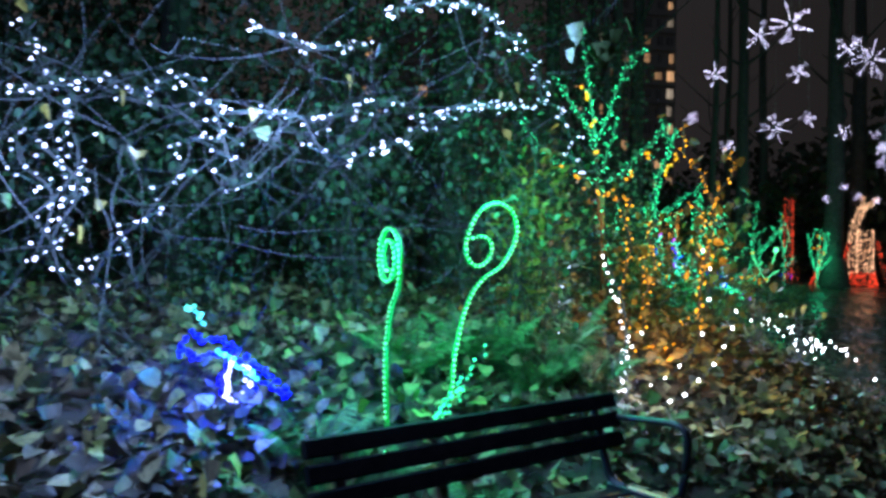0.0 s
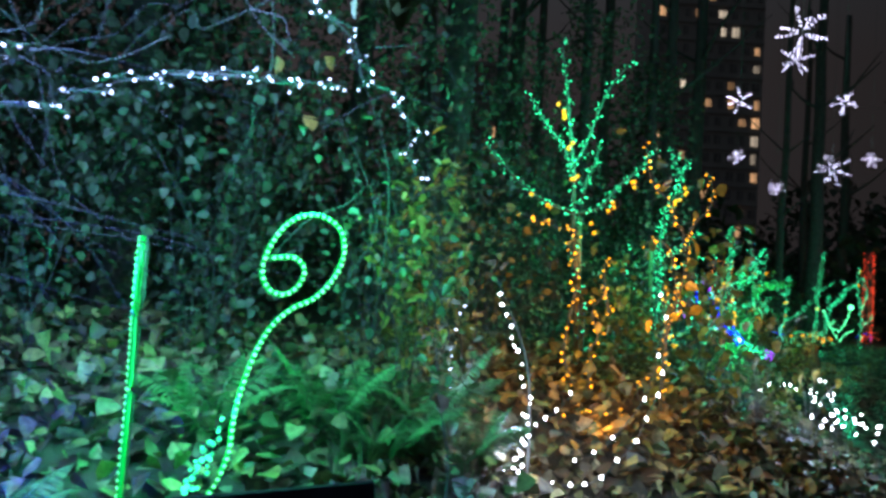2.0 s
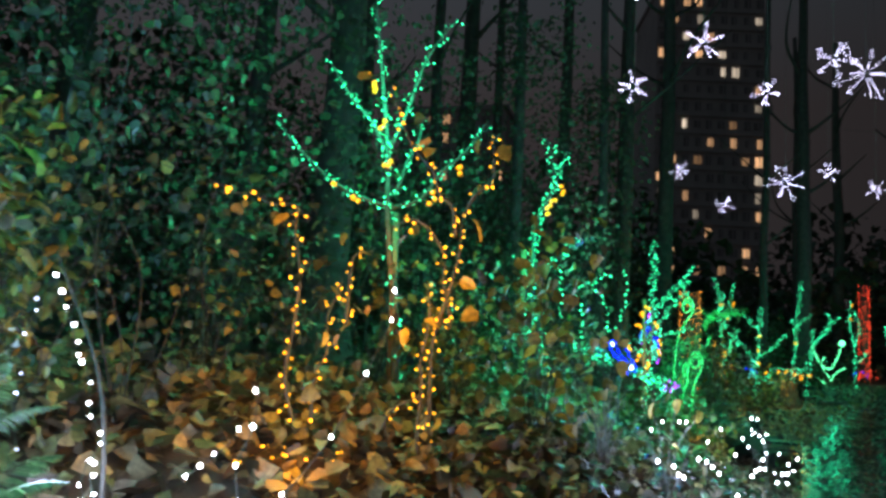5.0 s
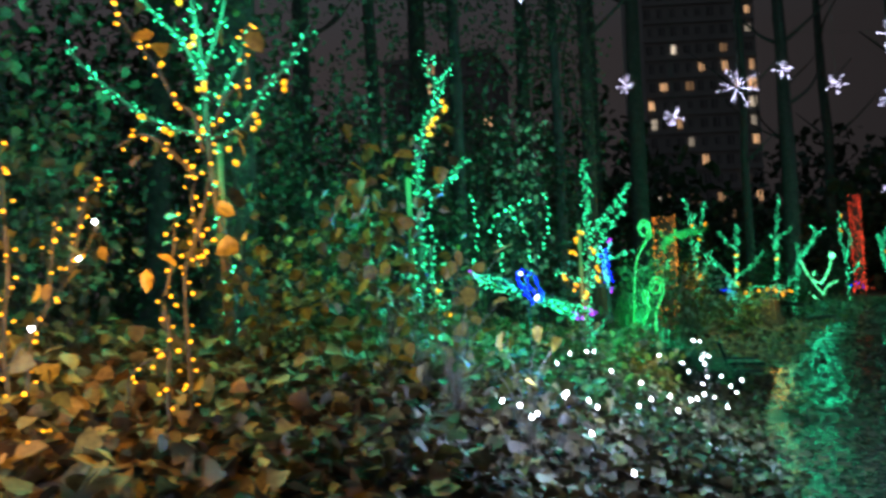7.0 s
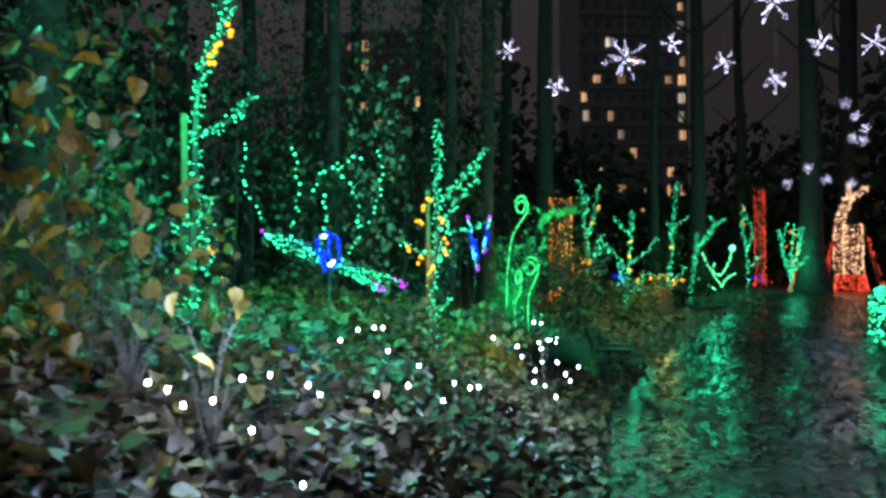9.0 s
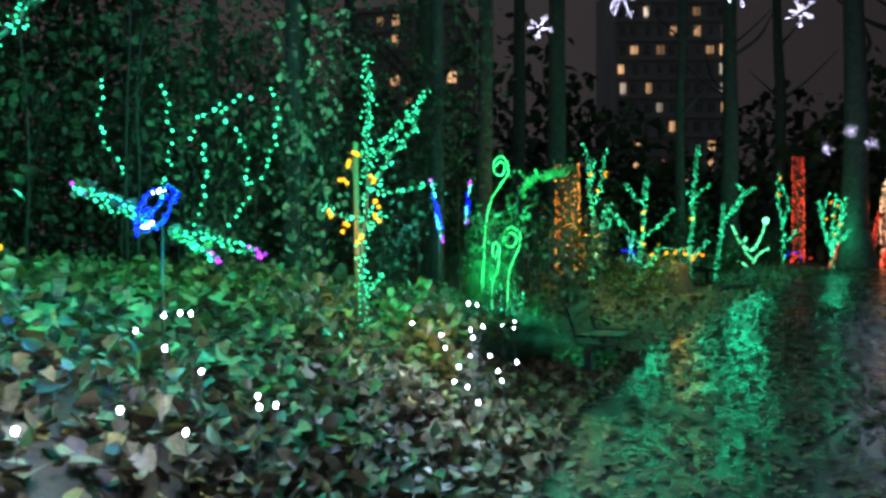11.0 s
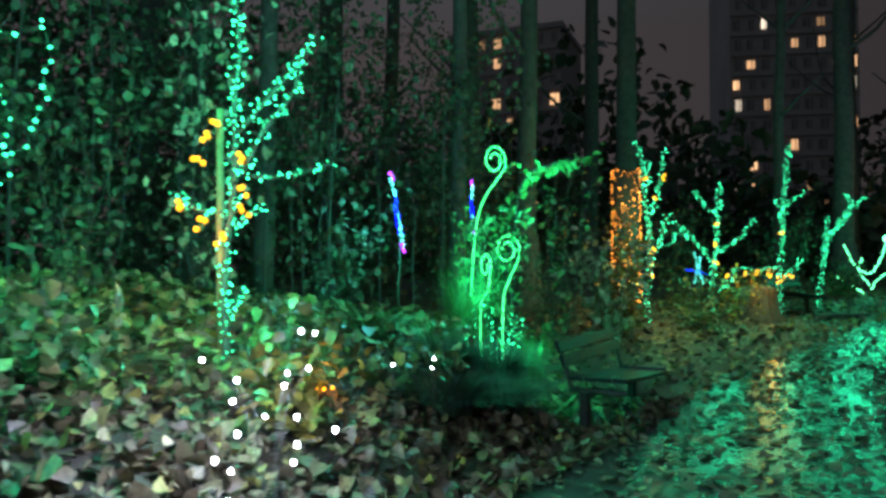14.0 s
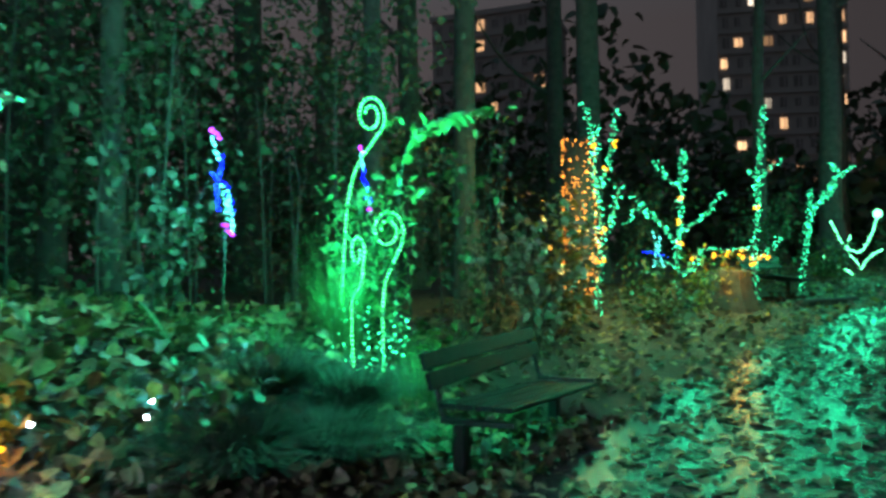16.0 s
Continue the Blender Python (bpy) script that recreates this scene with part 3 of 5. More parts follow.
lit_tree((16.47, 32.63), -20.9, [[(0.0, 0.29), (0.01, 1.36), (0.14, 2.53)], [(0.01, 0.5), (-0.25, 1.37), (-0.38, 2.35)], [(0.01, 0.5), (0.29, 1.56), (0.44, 2.4)], [(0.02, 0.72), (0.42, 1.13), (0.58, 1.33)], [(0.02, 0.72), (-0.29, 1.59), (-0.1, 2.54)], [(0.02, 0.72), (0.26, 1.77), (0.28, 2.31)]],
         [(-0.01, 2.22), (0.06, 1.78), (0.24, 1.46), (0.17, 2.1), (-0.17, 1.69), (0.07, 1.14)], bulb=0.0155, step=0.09, passes=3)


# ---------------- orange string shrubs ----------------
def orange_shrub(base, turn, lines, label):
    z = ground_z(*base)
    t = thing("bare_shrub", (*base, z), "bare twiggy shrub with a few orange leaves", "shrub", "", turn)
    full = []
    for br in lines:
        line = [(u, RND.uniform(-0.1, 0.1), v) for u, v in br]
        full.append(line)
        part("stem", Geo().tube(smooth_line([(line[0][0] * 0.5, 0, -0.05)] + line if br[0][1] < 0.5 else line), 0.012, 0.004, 5), M_TWIG, t)
    n = 22
    idx = [RND.choice(RND.choice(full)) for _ in range(n)]
    me = leaf_mesh("leaves", M_YELLOWLEAF, [jitter(p, 0.14) for p in idx], RNG.uniform(0.07, 0.12, n), RNG, 1.2, 0.5)
    part("foliage", me, None, t, kind="stuff")
    light_string("orange_light_string", (*base, z), turn, full, E_AMBER, 0.048, 0.0082, label, 0.03, "orange light strings")


orange_shrub((2.4, 6.75), 21.9, [[(-0.08, 0.15), (-0.07, 0.45), (-0.09, 0.58), (-0.05, 0.79), (-0.05, 1.0)], [(0.01, 0.15), (-0.01, 0.58), (0.01, 0.79), (0.09, 0.76), (0.03, 1.0), (0.04, 1.13)], [(-0.25, 0.25), (-0.08, 0.4)], [(0.05, 1.16), (-0.08, 1.29), (-0.18, 1.34), (-0.28, 1.28)], [(0.08, 1.27), (0.05, 1.43), (-0.03, 1.49), (-0.09, 1.61), (-0.19, 1.77), (-0.33, 1.98), (-0.35, 2.06)], [(0.13, 1.38), (0.18, 1.51), (0.28, 1.61), (0.26, 1.75), (0.29, 1.9)], [(0.02, 0.8), (0.1, 1.1), (0.12, 1.4)]], "amber light string wound up a twiggy shrub")
orange_shrub((1.62, 6.55), 34.3, [[(0.07, 0.05), (0.04, 0.29), (0.06, 0.6), (0.05, 0.86), (0.03, 1.09), (-0.01, 1.21), (-0.14, 1.21), (-0.22, 1.26), (-0.33, 1.24), (-0.41, 1.3)], [(0.13, 0.05), (0.16, 0.34), (0.21, 0.44), (0.23, 0.63), (0.24, 0.76), (0.26, 0.84)], [(0.3, 0.6), (0.36, 0.9), (0.39, 1.0), (0.5, 1.03)]], "amber light string along thin bare stems")
z = ground_z(1.75, 6.2)
light_string("orange_light_string", (1.75, 6.15, z), 30, [[(-0.2, 0, 0.08), (0.0, 0.1, 0.1), (0.2, 0.0, 0.07), (0.4, 0.1, 0.1)], [(-0.1, 0.2, 0.1), (0.15, 0.25, 0.12)]], E_AMBER, 0.07, 0.008, "amber light string half buried in fallen leaves", 0.03, "orange light strings")


lone = Vector((5.14, 13.22, ground_z(5.14, 13.22) + 0.09))
light_string("orange_light_string", tuple(lone), 0, [[(-0.04, 0, 0.02), (0.0, 0.02, 0.05), (0.05, 0, 0.0)]], E_ORANGE, 0.045, 0.017, "single cluster of orange lights lying in fallen leaves", 0.012)

# ---------------- white light strings in the tangle ----------------
WHITE_LINES = [
    [(-1.46, 2.85, 1.37), (-1.5, 2.85, 1.54), (-1.4, 2.85, 1.74), (-1.58, 2.85, 1.93), (-1.42, 2.85, 2.04), (-1.57, 2.84, 2.23), (-1.61, 2.84, 2.32), (-1.57, 2.84, 2.38)],
    [(-1.57, 2.85, 1.46), (-1.51, 2.85, 1.63), (-1.52, 2.85, 1.73), (-1.63, 2.85, 1.82), (-1.65, 2.85, 1.93)],
    [(-1.42, 2.85, 1.69), (-1.41, 2.85, 1.87), (-1.45, 2.85, 1.97)],
    [(-1.35, 2.85, 1.36), (-1.27, 2.85, 1.52), (-1.16, 2.85, 1.61), (-0.99, 2.85, 1.85), (-0.99, 2.85, 1.93), (-0.86, 2.85, 1.92)],
    [(-1.66, 2.84, 2.09), (-1.59, 2.84, 2.11), (-1.46, 2.84, 2.13), (-1.37, 2.84, 2.15), (-1.22, 2.84, 2.13), (-1.19, 2.84, 2.07), (-1.02, 2.84, 2.18), (-0.93, 2.84, 2.07), (-0.85, 2.85, 2.05)],
    [(-0.89, 2.85, 2.05), (-0.84, 2.85, 1.88), (-0.81, 2.85, 1.81), (-0.81, 2.85, 1.72)],
    [(-0.85, 2.85, 2.03), (-0.58, 2.85, 2.03), (-0.5, 2.85, 1.93), (-0.41, 2.85, 1.84), (-0.28, 2.89, 1.9), (-0.16, 3.14, 1.99), (-0.12, 3.22, 2.06), (0.07, 3.53, 2.21), (0.36, 3.92, 2.29), (0.46, 4.04, 2.35)],
    [(-0.52, 2.85, 2.0), (-0.37, 2.85, 2.04), (-0.25, 2.96, 2.11), (-0.23, 3.01, 2.06)],
    [(-0.73, 2.84, 2.38), (-0.66, 2.84, 2.33), (-0.48, 2.84, 2.28), (-0.36, 2.84, 2.31), (-0.29, 2.88, 2.29)],
    [(-0.26, 2.97, 2.47), (-0.08, 3.3, 2.63), (0.16, 3.67, 2.72), (0.29, 3.83, 2.66), (0.42, 4.0, 2.59), (0.5, 4.08, 2.52), (0.54, 4.13, 2.37), (0.63, 4.23, 2.36), (0.71, 4.29, 2.24), (0.73, 4.3, 2.11), (0.77, 4.3, 1.98)],
]
tangle = thing("vine_tangle", (-0.6, 3.3, 0.5), "bare tangled vine stems carrying white lights", "vines")
off = Vector((-0.6, 3.3, 0.5))
for ln in WHITE_LINES:
    pts = [Vector(p) - off for p in ln]
    part("vine_stem", Geo().tube(smooth_line(pts), 0.005, 0.002, 6), M_VINE, tangle)
for i in range(110):
    p = jitter(Vector(RND.choice(RND.choice(WHITE_LINES))) - off, 0.25)
    way = Vector((RND.uniform(-1, 1), RND.uniform(-0.4, 0.8), RND.uniform(-1, 0.7))).normalized() * RND.uniform(0.10, 0.22)
    line = [p]
    for k in range(6):
        line.append(line[-1] + way)
        way = way + jitter((0, 0, -0.015), 0.09)
    part("vine_stem", Geo().tube(smooth_line(line, 3), RND.uniform(0.0014, 0.0032), 0.0009, 4), M_VINE, tangle)
light_string("white_light_string", tuple(off), 0, [[Vector(p) - off for p in ln] for ln in WHITE_LINES for _ in range(2)], E_WHITE, 0.052, 0.0056, "cool white light string hung through bare vines", 0.05, "white light strings")
light_string("white_light_string", (1.3, 5.36, 0.3), 0, [[Vector(p) - Vector((1.3, 5.36, 0.3)) for p in ln] for ln in [
    [(1.14, 5.3, 1.50), (1.2, 5.33, 1.34), (1.25, 5.35, 1.21), (1.31, 5.35, 1.05), (1.34, 5.36, 0.91), (1.33, 5.36, 0.77), (1.33, 5.37, 0.62), (1.3, 5.37, 0.48), (1.24, 5.36, 0.37)],
    [(1.32, 5.35, 0.82), (1.31, 5.34, 0.68), (1.29, 5.35, 0.55), (1.21, 5.35, 0.52), (1.19, 5.34, 0.43), (1.27, 5.33, 0.36), (1.36, 5.34, 0.37)]]], E_STAR, 0.058, 0.0085, "cool white light string hanging down a thin stem", 0.012, "white light strings")
light_string("white_light_string", (0.9, 5.55, 0.6), 0, [[Vector(p) - Vector((0.9, 5.55, 0.6)) for p in [(0.93, 5.5, 1.44), (0.9, 5.52, 1.3), (0.86, 5.53, 1.12), (0.88, 5.54, 0.95), (0.87, 5.55, 0.8)]]], E_WHITE, 0.085, 0.006, "faint white light string half hidden in leaves", 0.012, "white light strings")
stem = thing("thin_sapling", (1.36, 5.42, ground_z(1.36, 5.42)), "thin bare sapling beside the bench", "sapling")
part("stem", Geo().tube(smooth_line([(0, 0, -0.05), (-0.01, -0.02, 0.5), (-0.06, -0.06, 0.85), (-0.24, -0.1, 1.25)]), 0.012, 0.004, 5), M_TWIG, stem)


def stake_light(x, y, z, group, mat=E_STAR, size=0.0092):
    """One bulb on a thin wire stem."""
    g = ground_z(x, y)
    s = thing("stake_light", (x, y, g), "small round white light on a thin wire stem", "garden light", group)
    h = max(0.06, z - g)
    lean = RND.uniform(-0.06, 0.06)
    part("stem", Geo().tube(smooth_line([(lean, lean * 0.5, -0.03), (lean * 0.4, 0, h * 0.5), (0, 0, h)]), 0.0022, 0.0015, 4), M_TWIG, s)
    part("bulb", Geo().ball((0, 0, h), size, 1.5), mat, s)


def lit_twig(line, low, label="bent bare twig strung with round white lights"):
    """A bent twig that rises out of the leaves, with a bulb at every point but the lowest."""
    o = Vector((low[0], low[1], ground_z(*low)))
    t = thing("lit_twig", tuple(o), label, "string lights", "white lights on twigs")
    pts = [Vector((0, 0, -0.04))] + [Vector(p) - o for p in line]
    part("twig", Geo().tube(smooth_line(pts, 3), 0.005, 0.002, 5), M_TWIG, t)
    for p in pts[1:]:
        part("bulb", Geo().ball(p + Vector((RND.uniform(-0.01, 0.01), -0.012, 0.008)), 0.0085 * RND.uniform(0.85, 1.2), 1.25), E_STAR, t)


lit_twig([(1.46, 5.7, 0.38), (1.52, 5.66, 0.40), (1.61, 5.57, 0.42), (1.68, 5.45, 0.46), (1.77, 5.39, 0.52), (1.85, 5.31, 0.64), (1.93, 5.27, 0.76), (1.96, 5.16, 0.90), (2.01, 5.15, 1.03), (2.03, 5.12, 1.15)], (1.42, 5.75))
lit_twig([(1.66, 5.88, 0.50), (1.78, 5.89, 0.56), (1.89, 5.89, 0.66), (2.07, 5.92, 0.91), (2.17, 6.07, 1.18), (2.24, 6.24, 1.43), (2.23, 6.37, 1.58)], (1.6, 5.9))
lit_twig([(1.40, 5.99, 0.68), (1.46, 5.99, 0.73), (1.54, 5.98, 0.79), (1.63, 6.02, 0.9)], (1.36, 6.0))
for p in [(3.71, 7.55, 0.69), (3.80, 7.52, 0.67), (3.86, 7.52, 0.61), (3.88, 7.78, 0.585), (4.03, 7.69, 0.69), (4.05, 8.01, 0.66), (4.18, 8.19, 0.59), (4.23, 8.21, 0.545), (4.15, 7.43, 0.54), (4.02, 9.84, 0.65), (4.13, 9.91, 0.72), (4.26, 9.81, 0.74), (4.32, 9.80, 0.74), (4.41, 9.35, 0.63), (4.61, 9.26, 0.55), (4.60, 8.66, 0.52), (4.48, 8.32, 0.53), (4.78, 8.75, 0.43), (4.82, 9.33, 0.44), (4.92, 9.07, 0.45), (4.97, 9.11, 0.45), (4.34, 7.42, 0.35)]:
    stake_light(*p, "white lights on the bank")
for p in [(5.75, 12.79, 0.40), (5.86, 13.30, 0.39), (5.85, 13.28, 0.33)]:
    stake_light(*p, "white lights on the bank", size=0.007)


def light_spray(root, bulbs):
    """Bulbs on thin curved wires that fan out from one foot."""
    s = thing("light_spray", (*root, ground_z(*root)), "spray of white bulbs on thin bent twigs", "garden light")
    o = Vector((*root, ground_z(*root)))
    for p in bulbs:
        q = Vector(p) - o
        q.z = max(q.z, 0.05)
        part("twig", Geo().tube(smooth_line([(0, 0, -0.02), (q.x * 0.35, q.y * 0.35, q.z * 0.75), tuple(q)]), 0.0018, 0.001, 4), M_TWIG, s)
        part("bulb", Geo().ball(tuple(q), 0.0105 * RND.uniform(0.8, 1.2), 1.3), E_STAR, s)


light_spray((5.58, 11.62), [(5.11, 11.81, 0.51), (5.33, 11.75, 0.43), (5.37, 11.65, 0.35), (5.48, 11.5, 0.24), (5.46, 11.36, 0.16), (5.55, 11.33, 0.13), (5.63, 11.17, 0.06), (5.54, 11.84, 0.46), (5.63, 11.88, 0.48), (5.56, 11.77, 0.41), (5.55, 11.61, 0.3), (5.69, 11.63, 0.3), (5.75, 11.51, 0.21), (5.78, 11.42, 0.16), (5.88, 11.61, 0.26), (5.51, 12.05, 0.64), (5.58, 12.06, 0.63)])

# ---------------- coloured figures ----------------
def figure(name, place, label, strands, bulb=0.011, step=0.035, turn=0.0, post=None):
    s = thing(name, place, label, "light sculpture", "", turn)
    for tint, mat, lines in strands:
        g = Geo()
        for ln in lines:
            fine = smooth_line([Vector(p) - Vector(place) for p in ln], 4)
            part(tint + "_frame", Geo().tube(fine, 0.005, sides=4), M_WIRE, s)
            for p in along(fine, step):
                g.ball(jitter(p, 0.012), bulb * RND.uniform(0.8, 1.2))
        part(tint + "_strand", g, mat, s, kind="stuff")
    if post:
        p = Vector(post) - Vector(place)
        part("post", Geo().tube([(0, 0, -0.05), tuple(p)], 0.008, 0.008, 6), M_WIRE, s)
    return s


IZ = ground_z(-1.05, 3.75)
figure("hummingbird_light", (-1.05, 3.75, IZ), "blue and green light figure on a thin stem above leaves", [
    ("blue", E_BLUE, [[(-1.32, 3.75, 0.97), (-1.28, 3.75, 1.08), (-1.2, 3.75, 1.05), (-1.09, 3.72, 1.05), (-0.97, 3.75, 0.96), (-0.86, 3.75, 0.87), (-0.74, 3.75, 0.79)], [(-1.32, 3.79, 1.01), (-1.24, 3.75, 0.95), (-1.12, 3.71, 0.99), (-1.0, 3.75, 0.92)], [(-1.11, 3.79, 1.0), (-0.92, 3.82, 0.84), (-0.79, 3.78, 0.76)]]),
    ("white", E_WHITE, [[(-1.04, 3.72, 0.95), (-1.07, 3.72, 0.8), (-1.02, 3.72, 0.73)], [(-0.98, 3.72, 0.93), (-0.96, 3.72, 0.84), (-0.99, 3.72, 0.79)]]),
    ("wing", E_BLUE, [[(-1.07, 3.73, 0.95), (-1.1, 3.73, 0.82), (-1.05, 3.73, 0.72), (-0.99, 3.73, 0.74)], [(-0.95, 3.73, 0.94), (-0.93, 3.73, 0.84), (-0.96, 3.73, 0.77)]]),
    ("green", E_CYAN, [[(-1.29, 3.75, 1.22), (-1.25, 3.75, 1.2), (-1.2, 3.75, 1.12)], [(-1.11, 3.68, 1.01), (-0.91, 3.68, 0.88)]])], 0.0135, 0.017, post=(-1.08, 3.76, 0.95))
DZ = ground_z(3.8, 10.56)
WINGS = [[(3.32, 10.45, 1.42), (3.5, 10.42, 1.38), (3.73, 10.5, 1.25)], [(3.36, 10.62, 1.36), (3.51, 10.64, 1.31), (3.73, 10.56, 1.22)], [(3.9, 10.46, 1.17), (4.08, 10.36, 1.10), (4.19, 10.30, 1.03)], [(3.9, 10.56, 1.17), (4.14, 10.6, 1.12), (4.33, 10.62, 1.05)]]
fly = figure("dragonfly_light", (3.8, 10.56, DZ), "large dragonfly light figure with green wings and blue body", [
    ("green", E_GREEN, WINGS + [[(a[0], a[1] + 0.05, a[2] - 0.04) for a in w] for w in WINGS]),
    ("blue", E_BLUE, [[(3.84, 10.18, 1.14), (3.77, 10.32, 1.24), (3.70, 10.62, 1.40), (3.74, 10.76, 1.44), (3.84, 10.66, 1.40), (3.91, 10.36, 1.24), (3.90, 10.20, 1.15), (3.84, 10.18, 1.14)], [(3.86, 10.28, 1.22), (3.80, 10.5, 1.31), (3.78, 10.66, 1.38)], [(3.82, 10.26, 1.17), (3.76, 10.5, 1.30)]]),
    ("pale", E_WHITE, [[(3.86, 10.2, 1.17), (3.9, 10.3, 1.2)], [(3.72, 10.6, 1.40), (3.75, 10.72, 1.43)]]),
    ("purple", E_PURPLE, [[(3.34, 10.5, 1.42), (3.27, 10.5, 1.45), (3.32, 10.6, 1.38)], [(4.18, 10.32, 1.04), (4.26, 10.27, 1.0), (4.2, 10.36, 1.0)], [(4.32, 10.6, 1.06), (4.41, 10.62, 1.02), (4.32, 10.66, 1.02)]])], 0.011, 0.03, post=(3.8, 10.56, 1.2))
spots = [jitter(p, 0.045) - Vector((3.8, 10.56, DZ)) for w in WINGS for p in along(w, 0.012)]
part("wing_foil", leaf_mesh("wing_foil", M_GREENLEAF, spots, RNG.uniform(0.04, 0.075, len(spots)), RNG, 0.8), None, fly, "green leafy wing covering", kind="stuff")
for (x, y), lines in [((4.9, 15.45), [(4.83, 15.47, 1.95), (4.89, 15.48, 1.6), (4.96, 15.5, 1.18)]), ((5.12, 17.9), [(5.19, 17.6, 2.12), (5.12, 17.9, 1.84), (5.08, 18.2, 1.5)])]:
    a, b, c = [Vector(p) for p in lines]
    side = Vector((-0.03, 0.13, 0.015))
    figure("wand_light", (x, y, ground_z(x, y)), "tall dragonfly light figure in cyan, blue and purple on a post", [
        ("purple", E_PURPLE, [[a, a.lerp(b, 0.2) + side], [c, c.lerp(b, 0.2) - side]]),
        ("cyan", E_CYAN, [[a.lerp(b, 0.2), a.lerp(b, 0.7)], [b.lerp(c, 0.2), c.lerp(b, 0.2)], [b.lerp(c, 0.3) + side, c + side * 0.5]]),
        ("blue", E_BLUE, [[a.lerp(b, 0.6) + side, b, b.lerp(c, 0.3) - side], [b - side * 1.5, b.lerp(c, 0.2) + side], [b.lerp(c, 0.3) + side, b.lerp(c, 0.7) + side * 1.3], [b.lerp(c, 0.2) - side, b.lerp(c, 0.6) - side * 1.4]])], 0.0145, 0.033, post=tuple(b.lerp(c, 0.6)))
figure("dragonfly_light", (8.15, 21.6, ground_z(8.15, 21.6)), "small blue and green dragonfly light figure", [
    ("green", E_CYAN, [[(8.1, 21.6, 1.35), (8.15, 21.6, 1.1), (8.1, 21.6, 0.85)], [(8.2, 21.6, 1.3), (8.18, 21.6, 1.05), (8.25, 21.6, 0.85)]]),
    ("blue", E_BLUE, [[(7.98, 21.6, 1.08), (8.15, 21.6, 1.05), (8.32, 21.6, 1.0)]])], 0.013, 0.04, post=(8.15, 21.6, 1.05))
# green strands hung between thin stems
CUR = Vector((3.5, 11.9, ground_z(3.5, 11.9)))
light_string("green_light_string", tuple(CUR), 0, [[Vector(p) - CUR for p in ln] for ln in [
    [(2.75, 11.72, 2.35), (2.73, 11.72, 2.15), (2.73, 11.72, 1.95), (2.84, 11.75, 1.73), (2.96, 11.77, 1.61)], [(3.18, 11.81, 2.31), (3.23, 11.83, 1.92), (3.22, 11.82, 1.69), (3.14, 11.81, 1.39)],
    [(3.61, 11.9, 2.17), (3.44, 11.87, 2.05), (3.35, 11.85, 1.92)], [(3.83, 11.95, 2.25), (3.61, 11.9, 2.15), (3.74, 11.93, 1.98), (3.79, 11.94, 1.83), (3.8, 11.94, 1.54), (3.78, 11.94, 1.41), (3.63, 11.91, 1.22), (3.56, 11.9, 1.1)],
    [(3.99, 11.98, 2.31), (4.03, 11.99, 2.14), (4.01, 11.98, 1.98), (3.94, 11.97, 1.7), (3.8, 11.94, 1.54)], [(3.48, 11.88, 1.88), (3.5, 11.88, 1.62), (3.44, 11.87, 1.33), (3.39, 11.86, 1.2)]]], E_GREEN, 0.07, 0.0125, "green light strings hung in loops between thin stems", 0.015, "green light strings")

# glowing green creature by the third bench
CZ = ground_z(13.0, 30.0)
figure("green_light_figure", (13.0, 30.0, CZ), "bright green light figure low in the planting", [("green", E_ROPEDOT, [[(13.51, 30.1, 1.98), (13.33, 30.07, 1.45), (13.06, 30.01, 1.1), (12.68, 29.91, 1.33), (12.43, 29.84, 1.84)], [(13.06, 30, 0.8), (12.8, 30, 1.2), (12.9, 30, 1.5)], [(13.1, 30, 0.7), (13.3, 30, 1.0), (13.6, 30, 1.15)], [(12.9, 30, 0.6), (12.6, 30, 0.8), (12.3, 30, 1.0)]])], 0.025, 0.06)
g = Geo().ball((0, 0, 0), 0.11)
tagged(new("green_lantern", g.mesh("green_lantern", E_ROPEDOT)), "round glowing green lantern on a light figure", "lantern").location = (13.51, 30.1, 2.0)

# ---------------- orange column, red and warm trees far along ----------------
def wrapped_column(place, r, h, mat, n, bulb, label, name="wrapped_trunk", lean=0.0, r2=None):
    t = thing(name, place, label, "lit trunk")
    r2 = r if r2 is None else r2
    part("trunk", Geo().tube([(lean * k / 4 * h, 0, h * k / 4 - 0.1) for k in range(5)], r * 0.93, r2 * 0.93, 12), M_VINE, t)
    g = Geo()
    for i in range(n):
        a, k = RND.uniform(0, 6.283), RND.random()
        rr = r + (r2 - r) * k
        g.ball((rr * math.cos(a) + lean * k * h, rr * math.sin(a), 0.03 + k * (h - 0.1)), bulb * RND.uniform(0.8, 1.2))
    part("strand", g, mat, t, kind="stuff")


